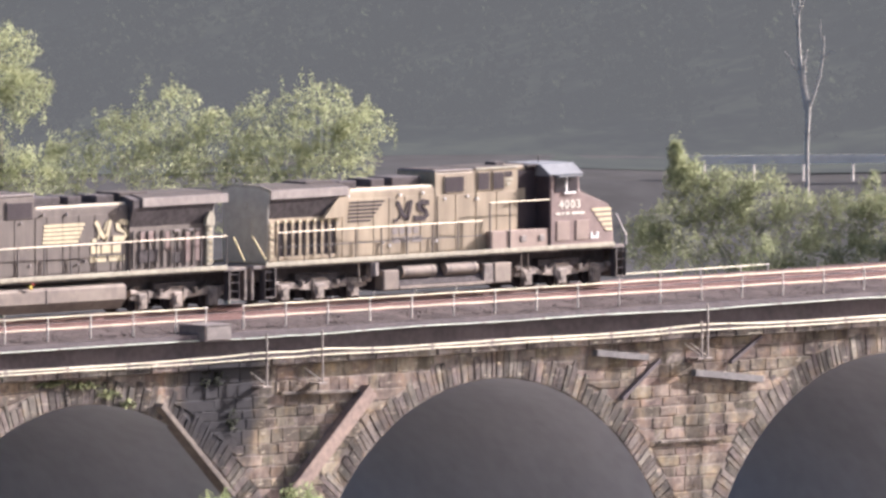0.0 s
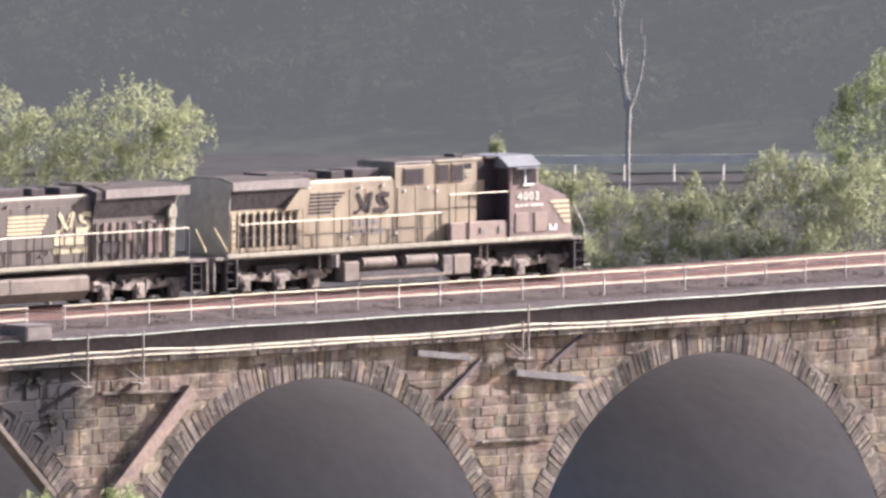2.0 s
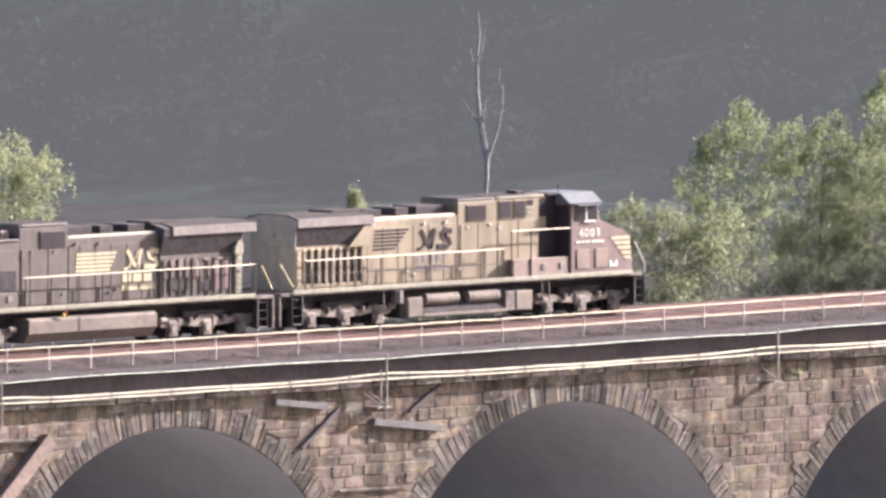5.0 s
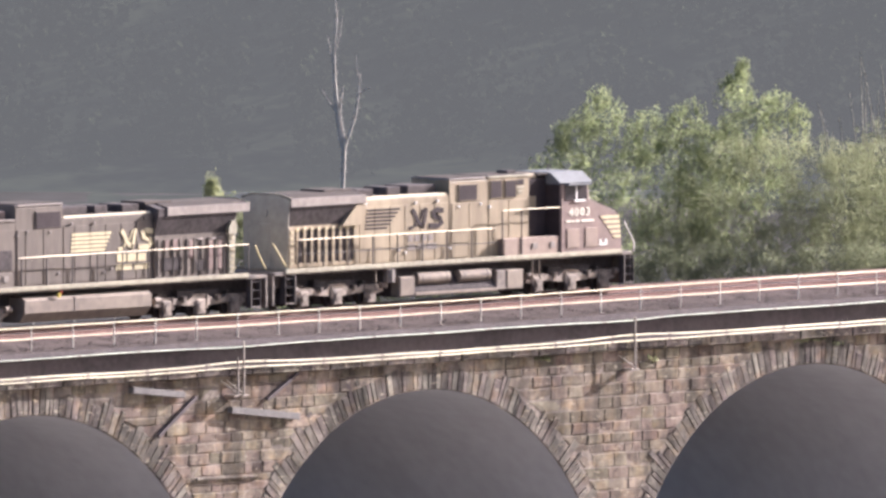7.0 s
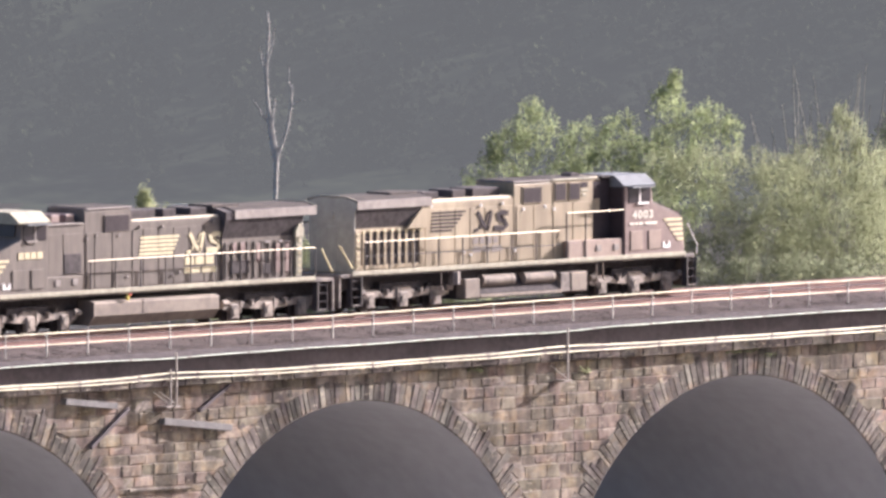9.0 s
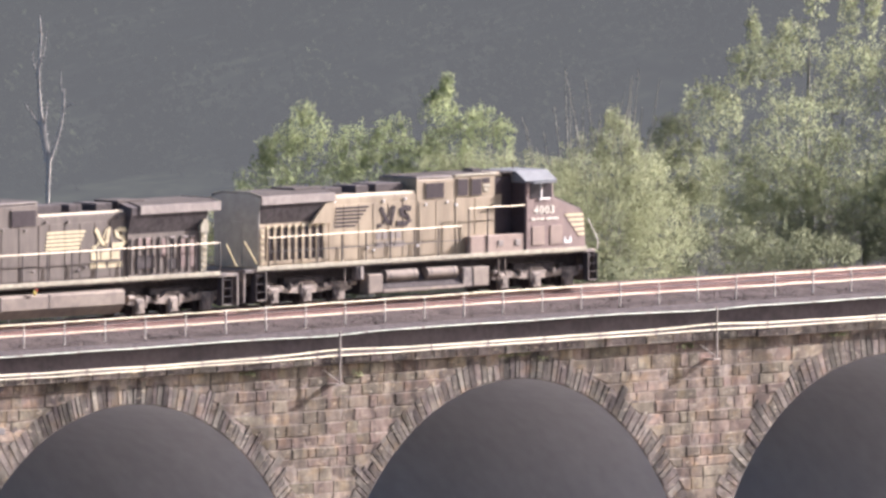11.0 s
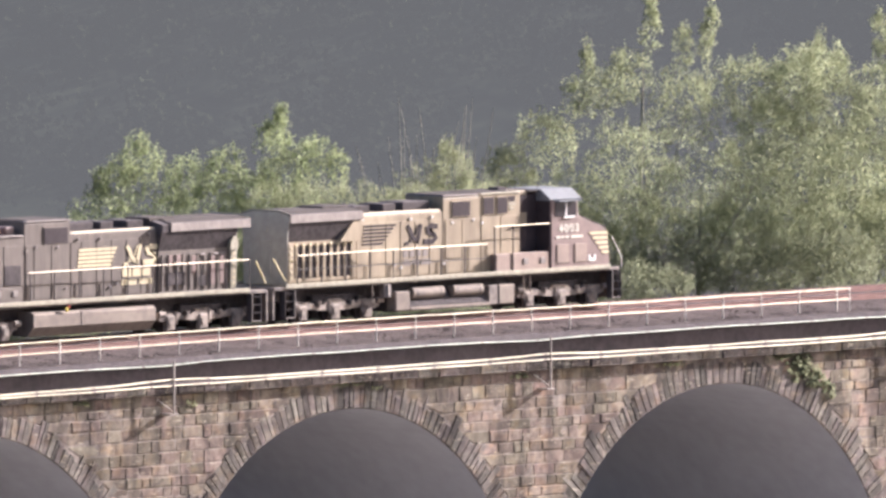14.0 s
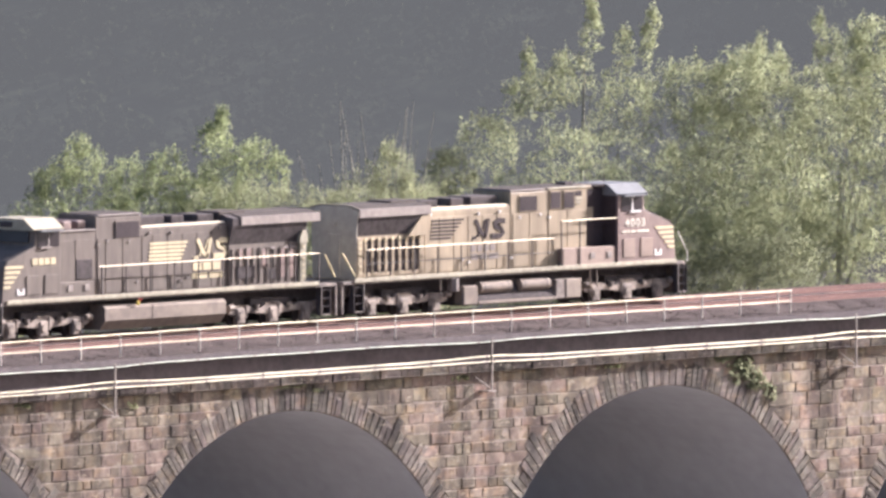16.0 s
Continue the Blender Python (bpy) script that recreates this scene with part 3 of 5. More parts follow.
NUMBER = material("number_paint", (0.72, 0.66, 0.56), (0.60, 0.54, 0.46), 0.55, grain=5, bump=0.02)
RED = material("red_marker", (0.6, 0.05, 0.03), rough=0.4, grain=5, bump=0)
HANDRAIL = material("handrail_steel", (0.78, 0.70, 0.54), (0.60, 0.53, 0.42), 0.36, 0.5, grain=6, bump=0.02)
YELLOW_RAIL = material("yellow_rail_paint", (0.80, 0.67, 0.36), (0.64, 0.53, 0.29), 0.45, grain=6, bump=0.02)
STANCH = material("stanchion_paint", (0.085, 0.065, 0.06), rough=0.6, grain=6, bump=0.05)
WHEEL = material("wheel_steel", (0.075, 0.06, 0.058), (0.05, 0.04, 0.04), 0.45, 0.5, grain=6, bump=0.1)
YELLOW = material("yellow_marker", (0.85, 0.66, 0.12), rough=0.4, grain=5, bump=0)

DONE = set()


def words(name, text, size, x, y, z, mat, parent, turn=0.0, wide=1.0):
    """Lettering as a thin raised mesh, standing upright on a side."""
    cu = bpy.data.curves.new(name, "FONT")
    cu.body, cu.size, cu.extrude, cu.align_x = text, size, 0.008, "CENTER"
    cu.space_character, cu.offset = 1.2, 0.014
    tmp = new(name, cu)
    me = bpy.data.meshes.new_from_object(tmp.evaluated_get(bpy.context.evaluated_depsgraph_get()))
    bpy.data.objects.remove(tmp)
    me.materials.append(mat)
    ob = new(name, me)
    ob.parent = parent
    ob.matrix_basis = pose(x, y, z, 90, 0, turn) @ Matrix.Diagonal((wide, 1, 1, 1))
    return ob


def bars(parent, name, rows, y, mat, slant=0.0):
    """Flat raised bars on a side: (x0, x1, z0, z1)."""
    for x0, x1, z0, z1 in rows:
        bm = prism(B(), [(x0 + slant, z0), (x1, z0), (x1, z1), (x0, z1)], y - 0.012, y + 0.01)
        part(name, bm, mat, parent)


def ribbon(bm, points, width, y0, y1):
    """A flat band of even width along (x, z) points."""
    left, right = [], []
    for i, p in enumerate(points):
        q, r = Vector(points[max(i - 1, 0)]), Vector(points[min(i + 1, len(points) - 1)])
        d = (r - q).normalized() * width / 2
        left.append((p[0] - d.y, p[1] + d.x))
        right.append((p[0] + d.y, p[1] - d.x))
    return prism(bm, left + right[::-1], y0, y1)


def emblem(parent, x, way, z, mat):
    """A swept mane, a slanting stroke and a double bend, as plain raised bands."""
    bands = [([(0.14, 0.80), (0.28, 0.66), (0.40, 0.42), (0.58, 0.20), (0.80, 0.10)], 0.19),
             ([(0.74, 0.04), (0.86, 0.40), (0.98, 0.84)], 0.17), ([(0.62, 0.40), (0.70, 0.60), (0.80, 0.80)], 0.07),
             ([(-0.04, 0.03), (0.20, 0.08)], 0.13), ([(0.30, 0.10), (0.36, 0.30)], 0.09),
             ([(1.98, 0.70), (1.60, 0.75), (1.34, 0.64), (1.40, 0.50), (1.78, 0.38), (1.90, 0.22), (1.68, 0.08), (1.12, 0.10)], 0.21)]
    for points, width in bands:
        part("emblem", ribbon(B(), [(x + way * a, z + b) for a, b in points], width, -1.135, -1.09), mat, parent)


def truck(loco, x, parent_mat):
    """A three-axle truck with side frames; returns its wheelsets."""
    sets = []
    base = new("truck")
    base.parent = loco
    base.location = (x, 0, 0)
    for s in (-1, 1):
        y = s * 1.02
        bm = prism(B(), [(-2.75, 0.62), (-2.55, 0.92), (-1.55, 0.95), (-1.2, 0.78), (-0.75, 0.78), (-0.4, 1.02), (0.4, 1.02), (0.75, 0.78), (1.2, 0.78), (1.55, 0.95), (2.55, 0.92), (2.75, 0.62),
                         (2.4, 0.52), (1.55, 0.62), (0.45, 0.52), (-0.45, 0.52), (-1.55, 0.62), (-2.4, 0.52)], y - 0.09, y + 0.09, 0.02)
        part("side_frame", bm, parent_mat, base)
        for ax in (-1.98, 0, 1.98):
            bm = box(B(), ax - 0.27, ax + 0.27, y + s * 0.02 - 0.14, y + s * 0.02 + 0.14, 0.16, 0.80, 0.05)
            drum(bm, (ax, y + s * 0.14, 0.52), (0, 1, 0), 0.17, 0.12, 14)
            part("journal_box", bm, parent_mat, base)
            bm = tube(B(), [(ax - 0.34, y + s * 0.1, 0.95), (ax - 0.34, y + s * 0.1, 0.42)], 0.05, 8)
            part("damper", bm, parent_mat, base)
        for ax in (-1.0, 1.0):
            bm = B()
            for k in range(5):
                drum(bm, (ax, y + s * 0.08, 0.72 + k * 0.05), (0, 0, 1), 0.13, 0.03, 10)
            part("spring", bm, parent_mat, base)
        for ax in (-2.62, 2.62):
            part("brake_cylinder", drum(B(), (ax, y + s * 0.16, 0.86), (1, 0, 0), 0.13, 0.34, 12), parent_mat, base)
    part("bolster", box(B(), -1.2, 1.2, -0.95, 0.95, 0.7, 1.2, 0.03), BLACK, base)
    for ax in (-1.98, 0, 1.98):
        part("traction_motor", box(B(), ax - 0.75, ax + 0.15, -0.6, 0.6, 0.18, 0.85, 0.1), BLACK, base)
        bm = drum(B(), (0, 0, 0), (0, 1, 0), 0.09, 1.9, 12)
        for s in (-1, 1):
            drum(bm, (0, s * 0.76, 0), (0, 1, 0), 0.53, 0.12, 28)
            drum(bm, (0, s * 0.69, 0), (0, 1, 0), 0.57, 0.03, 28)
            for k in range(4):
                a = k * math.pi / 2
                drum(bm, (0.26 * math.cos(a), s * 0.83, 0.26 * math.sin(a)), (0, 1, 0), 0.05, 0.03, 8)
        ws = part("wheelset", bm, WHEEL, base)
        ws.location = (ax, 0, 0.53)
        sets.append((ws, ax))
    return sets


def stairs(loco, x, sign):
    """End steps with grab rails on both sides; sign is the way off the end."""
    for s in (-1, 1):
        for k in range(4):
            part("tread", box(B(), x - 0.28, x + 0.28, s * 1.42 - 0.14, s * 1.42 + 0.14, 0.36 + k * 0.34, 0.39 + k * 0.34), BLACK, loco)
        for dx in (-0.285, 0.285):
            part("stringer", box(B(), x + dx - 0.015, x + dx + 0.015, s * 1.42 - 0.15, s * 1.42 + 0.15, 0.34, 1.5), BLACK, loco)
            if dx * sign < 0:
                part("stringer_edge", box(B(), x + dx - 0.03, x + dx + 0.03, s * 1.585 - 0.012, s * 1.585 + 0.012, 0.36, 1.56), STANCH, loco)
        part("step_edge", box(B(), x - 0.25, x + 0.25, s * 1.57 - 0.012, s * 1.57 + 0.012, 0.36, 0.40), RADIATOR, loco)


def hood_door_lines(loco, x0, x1, z0, z1, y, mat, step):
    """Tall hood doors, each a raised panel with a latch."""
    x = x0
    while x < x1 - 0.2:
        w = min(step, x1 - x)
        part("hood_door", box(B(), x + 0.02, x + w - 0.02, y - 0.025, y + 0.02, z0, z1, 0.012), mat, loco)
        x += w


def underframe(loco, x0, x1, sill_mat, sill):
    bm = box(B(), x0, x1, -1.5, 1.5, 1.52, 1.66, 0.02)
    part("deck_plate", bm, UNDER, loco)
    for s in (-1, 1):
        part("side_sill", box(B(), *sill, s * 1.52 - 0.03, s * 1.52 + 0.03, 1.60, 1.78, 0.015), sill_mat, loco, "pale striped side sill")
    part("centre_sill", box(B(), x0 + 0.2, x1 - 0.2, -0.6, 0.6, 0.95, 1.52, 0.03), BLACK, loco)
    for x, s in ((x0, -1), (x1, 1)):
        part("pilot", prism(B(), [(x - 0.06, 0.30), (x + 0.06, 0.30), (x + 0.06, 1.58), (x - 0.06, 1.58)], -1.45, 1.45, 0.02), UNDER, loco)
        for y in (-0.95, -0.65, -0.4, 0.45, 0.8):
            part("air_hose", tube(B(), [(x + s * 0.05, y, 0.95), (x + s * 0.13, y - 0.03, 0.72), (x + s * 0.16, y - 0.06, 0.42), (x + s * 0.12, y - 0.04, 0.32)], 0.035, 6), BLACK, loco)
        part("uncoupling_lever", tube(B(), [(x + s * 0.1, -1.4, 0.7), (x + s * 0.12, -1.3, 1.05), (x + s * 0.12, 1.3, 1.05)], 0.022, 6), STANCH, loco)
        part("coupler", box(B(), min(x, x + s * 0.22), max(x, x + s * 0.22), -0.16, 0.16, 0.72, 1.02, 0.05), UNDER, loco)


def handrails(loco, x0, x1, z, step, y=-1.46, posts=None, bar=0.025):
    for s in (-1, 1):
        part("handrail", tube(B(), [(x0, s * y, z), (x1, s * y, z)], bar, 8), HANDRAIL if bar > 0.02 else STANCH, loco, "bright steel handrail" if bar > 0.02 else "thin dark safety chain")
        xs = posts if posts else [x0 + i * step for i in range(int((x1 - x0) / step) + 1)]
        for x in xs:
            part("stanchion", tube(B(), [(x, s * y, 1.7), (x, s * y, z)], 0.03, 6), STANCH, loco)


def end_rails(loco, x, sign):
    """Slanting grab rails at the end platform."""
    for y in ((-1.38,) if sign < 0 else (-1.38, -0.5, 0.5, 1.38)):
        pts = [(x - 0.76, y, 2.87), (x, y, 1.9)] if sign < 0 else [(x, y, 2.93), (x + 0.6, y, 2.02), (x + 0.58, y, 1.62)]
        if sign < -1:
            pts = [(x, y, 2.87), (x - 0.6, y, 1.9)]
        part("end_handrail", tube(B(), pts, 0.022 if sign > 0 else 0.034, 8), WHITE if sign > 0 else YELLOW_RAIL, loco, "white-painted slanting grab rail" if sign > 0 else "yellow-painted slanting grab rail")


def locomotive(name, label, hood, cab, lead):
    """A six-axle wide-nose freight locomotive. Own space: x from the hood's rear end (about 0) to the nose (about 20), rail top at z 0."""
    L = thing(name, label, "locomotive", "locomotives of the train")
    sets = []
    underframe(L, *((-0.75, 20.45, SILL_AND_SUNLIT, (-0.1, 19.87)) if lead else (-1.75, 18.6, SILL_AND_SUNLIT, (-0.62, 18.2))))
    for x in ((3.34, 17.22) if lead else (1.75, 15.6)):
        sets += truck(L, x, TRUCK)
    # stations along the body
    rear, flare, engine, house, inverter, gap, back = (0.32, 4.45, 4.55, 9.98, 12.2, 14.72, 16.2) if lead else (-0.05, 4.0, 4.5, 9.74, 12.43, 14.9, 14.95)
    W = 1.08
    prof = [(-W, 1.66), (-W, 4.38), (-W + 0.12, 4.52), (W - 0.12, 4.52), (W, 4.38), (W, 1.66)]
    part("engine_hood", section(B(), prof, engine - 0.2, house + 0.05), hood, L)
    part("rear_hood", section(B(), [(-W - 0.1, 1.66), (-W - 0.1, 3.50), (W + 0.1, 3.50), (W + 0.1, 1.66)], rear, engine), hood, L)
    # radiator section with flared wings
    wing = rear if lead else -0.75
    part("radiator_wing", section(B(), [(-1.12, 3.42), (-1.40, 4.30), (-1.40, 4.60), (-0.75, 4.76), (0.75, 4.76), (1.40, 4.60), (1.40, 4.30), (1.12, 3.42)], rear, engine), BLACK, L, "black screened radiator intake under the wing")
    for s in (-1, 1):
        part("radiator_edge", section(B(), [(s * 1.405, 4.31), (s * 1.45, 4.31), (s * 1.45, 4.66), (s * 1.40, 4.67)], wing - 0.02, flare + 0.25 if lead else flare), RADIATOR, L)
        # Trailing cheek and corner strip get sunlight as a paler colour.
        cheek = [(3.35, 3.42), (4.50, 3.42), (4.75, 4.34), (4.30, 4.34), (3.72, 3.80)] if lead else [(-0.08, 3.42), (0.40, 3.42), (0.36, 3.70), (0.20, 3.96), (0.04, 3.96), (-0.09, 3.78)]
        part("radiator_cheek", prism(B(), cheek, s * 1.30 - 0.09, s * 1.30 + 0.09), hood if lead else SILL_AND_SUNLIT, L, "" if lead else "end of the radiator bay painted pale as if sunlit")
    part("corner_strip", box(B(), rear, rear + 0.34, -1.30, -1.15, 1.8, 3.44, 0.02), hood if lead else SILL_AND_SUNLIT, L, "hood corner strip, sunlight painted pale on the trailing locomotive")
    for k in range(6):
        part("corner_latch", box(B(), rear + 0.08, rear + 0.22, -1.33, -1.28, 1.95 + 0.25 * k, 2.05 + 0.25 * k, 0.01), CREAM, L)
    part("radiator_roof", section(B(), [(-1.45, 4.64), (-0.78, 4.80), (0.78, 4.80), (1.45, 4.64), (1.4, 4.60), (-1.4, 4.60)], wing - 0.04, flare + 0.25 if lead else flare), ROOF, L)
    part("rear_end", section(B(), [(-1.24, 1.7), (-1.30, 4.0), (-1.38, 4.45), (-1.40, 4.60), (-0.75, 4.77), (0.75, 4.77), (1.40, 4.60), (1.38, 4.45), (1.30, 4.0), (1.24, 1.7)], rear - 0.06, rear), REAR_HAZE, L, "rear end of the hood, greyed in colour to imitate haze")
    part("rear_door", box(B(), rear - 0.09, rear - 0.05, -0.35, 0.35, 1.75, 3.6, 0.015), REAR_HAZE, L)
    part("rear_lamp", drum(B(), (rear - 0.08, 0.0, 4.05), (1, 0, 0), 0.16, 0.1, 14), REAR_HAZE, L)
    # Added pale bar that draws the highlight along the rear roof edge.
    part("rear_lip", tube(B(), [(wing - 0.03, -1.42, 4.67), (wing - 0.03, -0.78, 4.82), (wing - 0.03, 0.78, 4.82), (wing - 0.03, 1.42, 4.67)], 0.03, 6), SILL_AND_SUNLIT, L, "thin pale bar painted as a highlight on the rear roof edge")
    # louvred doors under the radiator
    if lead:
        part("grille_recess", box(B(), 0.70, 4.36, -W - 0.115, -W - 0.09, 1.98, 3.32), BLACK, L)
        for k in range(9):
            x = 0.80 + 0.42 * k
            part("grille_post", box(B(), x, x + 0.17, -W - 0.17, -W - 0.1, 1.86, 3.34, 0.02), hood, L)
            part("vent_cap", box(B(), x - 0.02, x + 0.17, -W - 0.19, -W - 0.1, 3.27, 3.42, 0.03), CREAM, L)
        part("grille_sill", box(B(), 0.70, 4.36, -W - 0.16, -W - 0.1, 1.80, 1.98, 0.02), hood, L)
    else:
        for x0, x1, z0, z1 in ((2.96, 3.45, 2.05, 2.58), (3.53, 4.02, 2.05, 2.58), (1.63, 2.19, 1.97, 2.40), (1.15, 1.42, 2.0, 3.2), (0.62, 0.86, 2.0, 3.2), (3.2, 3.5, 2.86, 3.3), (3.7, 3.95, 2.86, 3.3), (2.3, 2.55, 2.5, 3.25)):
            part("access_door", box(B(), x0, x1, -1.24, -1.17, z0, z1, 0.02), BLACK if x1 - x0 > 0.4 else NOSE, L)
        for k in range(10):
            x = 0.45 + 0.42 * k
            part("grille_post", box(B(), x, x + 0.13, -W - 0.15, -W - 0.1, 1.86, 3.34, 0.02), hood, L)
        for x in (0.55, 0.95, 1.75):
            part("vent_cap", box(B(), x, x + 0.3, -W - 0.17, -W - 0.1, 3.22, 3.32, 0.02), RADIATOR, L)
    hood_door_lines(L, engine + 0.1, house - 0.05, 1.80, 4.10, -W, hood, 0.89)
    # raised blower and inverter housing, with its windows of screen
    part("blower_housing", section(B(), [(-1.1, 1.66), (-1.1, 4.92), (-1.0, 5.06), (1.0, 5.06), (1.1, 4.92), (1.1, 1.66)], house, inverter), hood, L)
    top = 5.06 if lead else 4.5
    part("inverter_housing", section(B(), [(-1.09, 1.66), (-1.09, top - 0.08), (-1.0, top), (1.0, top), (1.09, top - 0.08), (1.09, 1.66)], inverter, gap), hood, L)
    part("housing_roof_edge", box(B(), house - 0.02, inverter - 0.1, -1.12, 1.12, 5.0, 5.07, 0.02), RADIATOR, L)
    # On the lead unit this edge is coloured pale as if lit from above.
    part("housing_roof_edge", box(B(), inverter + 0.06, gap, -1.14, 1.14, top - 0.06, top + 0.012, 0.02), SILL_AND_SUNLIT if lead else RADIATOR, L)
    part("housing_roof", box(B(), house + 0.02, inverter - 0.12, -0.98, 0.98, 5.06, 5.10, 0.015), ROOF, L)
    part("housing_roof", box(B(), inverter + 0.1, gap - 0.1, -0.98, 0.98, top + 0.002, top + 0.04, 0.015), ROOF, L)
    if not lead:
        for x0, x1 in ((12.7, 13.25), (13.55, 14.1), (14.5, 14.85)):
            part("roof_box", box(B(), x0, x1, -0.8, 0.8, 4.48, 4.86, 0.05), NOSE, L)
    screens = ((10.50, 11.57, 4.16, 4.78), (12.42, 13.03, 4.19, 4.88), (13.27, 13.88, 4.18, 4.86)) if lead else ((9.90, 11.28, 4.09, 4.73),)
    for x0, x1, z0, z1 in screens:
        part("screen_frame", box(B(), x0 - 0.05, x1 + 0.05, -1.135, -1.07, z0 - 0.05, z1 + 0.05, 0.012), hood, L)
        part("screen", box(B(), x0, x1, -1.15, -1.10, z0, z1), INK, L)
    if lead:
        part("screen", box(B(), 13.95, 14.38, -1.12, -1.07, 4.66, 4.88), INK, L)
        part("screen", box(B(), 14.98, 15.46, -0.79, -0.74, 4.14, 4.87), INK, L)
        part("vent_plate", box(B(), 13.97, 14.42, -1.13, -1.07, 4.48, 4.60, 0.02), SILL_AND_SUNLIT, L)
        part("vent_plate", box(B(), 14.02, 14.3, -1.13, -1.07, 4.30, 4.42, 0.02), SILL_AND_SUNLIT, L)
    hood_door_lines(L, house + 0.1, inverter - 0.05, 1.80, 4.05, -1.1, hood, 1.03)
    hood_door_lines(L, inverter + 0.1, 14.6, 1.80, 4.08, -1.09, hood, 1.17)
    for x, z in ((4.95, 4.2), (7.9, 4.12), (9.2, 4.15), (10.45, 3.86), (11.75, 3.92), (12.3, 3.78), (6.9, 2.22), (7.3, 2.1), (9.95, 2.16)):
        part("latch", box(B(), x, x + 0.10, -1.17, -1.08, z, z + 0.10, 0.01), WHITE if lead else RADIATOR, L)
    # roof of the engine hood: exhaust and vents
    # Bright strip paints the glint of sun along the hood's roof edge.
    part("roof_strip", box(B(), 5.15 if lead else 4.6, house - 0.12, -W + 0.03, -W + 0.25, 4.42, 4.51, 0.02), HANDRAIL, L, "roof-edge strip coloured bright as a sunlit glint")
    for x0, x1, h in ((3.0, 4.6, 4.88), (4.9, 5.9, 4.82), (6.7, 7.5, 4.84), (7.9, 9.6, 4.86)):
        part("roof_vent", box(B(), x0, x1, -0.7, 0.7, 4.5, h, 0.04), BLACK if x0 > 4 else ROOF, L)
    # cab and nose, set further back on the trailing type
    c = 0.0 if lead else -1.35
    part("cab_wall", prism(B(), [(back, 1.66), (back, 4.72), (17.82 + c, 4.72), (17.9 + c, 4.0), (18.0 + c, 3.92), (19.5 + c, 3.40), (19.72 + c, 3.15), (19.87 + c, 1.66)], -1.5, 1.5, 0.05), cab, L)
    # The trailing roof's pale colour stands in for sun on its edge.
    part("cab_roof", section(B(), [(-1.58, 4.66), (-0.98, 5.08), (0.98, 5.08), (1.58, 4.66), (1.5, 4.60), (-1.5, 4.60)], back - 0.1, 18.02 + c), CABROOF if lead else SILL_AND_SUNLIT, L, "pale blue-grey cab roof" if lead else "cab roof painted pale as if its edge were sunlit")
    if lead:
        # Near-black INK pieces put the deep shade behind the cab into colour.
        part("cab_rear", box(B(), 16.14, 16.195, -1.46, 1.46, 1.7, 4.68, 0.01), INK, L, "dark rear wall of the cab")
        part("cab_rear_roof", box(B(), 15.45, 16.15, -0.9, 0.9, 4.98, 5.06, 0.03), ROOF, L)
        part("air_cabinet", section(B(), [(-0.72, 1.66), (-0.72, 4.9), (-0.62, 4.98), (0.62, 4.98), (0.72, 4.9), (0.72, 1.66)], 15.48, 16.15), INK, L, "recessed cabinet behind the cab, coloured near-black as shade")
        part("narrow_hood", section(B(), [(-0.75, 1.66), (-0.75, 4.98), (-0.66, 5.06), (0.66, 5.06), (0.75, 4.98), (0.75, 1.66)], 14.70, 15.49), hood, L)
        part("nose_top", prism(B(), [(17.97, 3.935), (18.0, 3.90), (19.48, 3.385), (19.70, 3.14), (19.733, 3.155), (19.512, 3.412), (18.006, 3.932)], -1.506, 1.506), BLACK, L, "dull black anti-glare paint on the nose")
        part("cab_recess", box(B(), 14.80, 15.49, -0.80, -0.73, 2.5, 3.64, 0.02), INK, L, "flat dark panel standing in for shade behind the cab")
        part("roof_aerial", tube(B(), [(17.2, 0.2, 5.05), (17.2, 0.2, 5.35)], 0.03, 6), STANCH, L)
        part("horn", box(B(), 14.2, 14.75, -0.3, 0.3, 5.06, 5.22, 0.04), BLACK, L)
    else:
        # Black panel on the hood skin paints the shade of an opening.
        part("side_opening", box(B(), 12.68, 13.66, -1.14, -1.07, 2.45, 3.26, 0.02), BLACK, L, "flat black panel standing in for a shaded opening")
    part("battery_box", box(B(), 12.88 if lead else 12.9, back - 0.01, -1.44, -1.05, 1.7, 2.48 if lead else 2.38, 0.03), PANEL if lead else cab, L)
    for x in (14.55, 15.6) if lead else (13.2, 14.2):
        part("box_latch", box(B(), x, x + 0.30, -1.475, -1.42, 2.0, 2.25, 0.01), RADIATOR, L)
    part("cab_window", box(B(), 16.43 + c, 17.75 + c, -1.525, -1.48, 3.92, 4.54, 0.01), GLASS, L)
    part("window_post", box(B(), 17.05 + c, 17.13 + c, -1.55, -1.5, 3.9, 4.5), WHITE if lead else RADIATOR, L)
    part("window_sill", box(B(), 16.95 + c, 17.6 + c, -1.58, -1.5, 3.86, 3.94), WHITE if lead else RADIATOR, L)
    part("window_visor", prism(B(), [(16.4 + c, 4.56), (17.75 + c, 4.56), (17.75 + c, 4.62), (16.4 + c, 4.62)], -1.80, -1.5), CABROOF, L, "pale sun visor over the cab window")
    part("windshield", prism(B(), [(17.92 + c, 4.1), (17.98 + c, 4.1), (17.90 + c, 4.66), (17.84 + c, 4.66)], -1.2, 1.2), GLASS, L)
    part("headlight", box(B(), 17.9 + c, 18.1 + c, -0.35, 0.35, 4.72, 4.95, 0.05), BLACK, L)
    for x0 in (16.55 + c, 17.65 + c):
        part("nose_panel", box(B(), x0, x0 + 0.75, -1.535, -1.48, 1.95, 2.75, 0.015), PANEL if lead else cab, L)
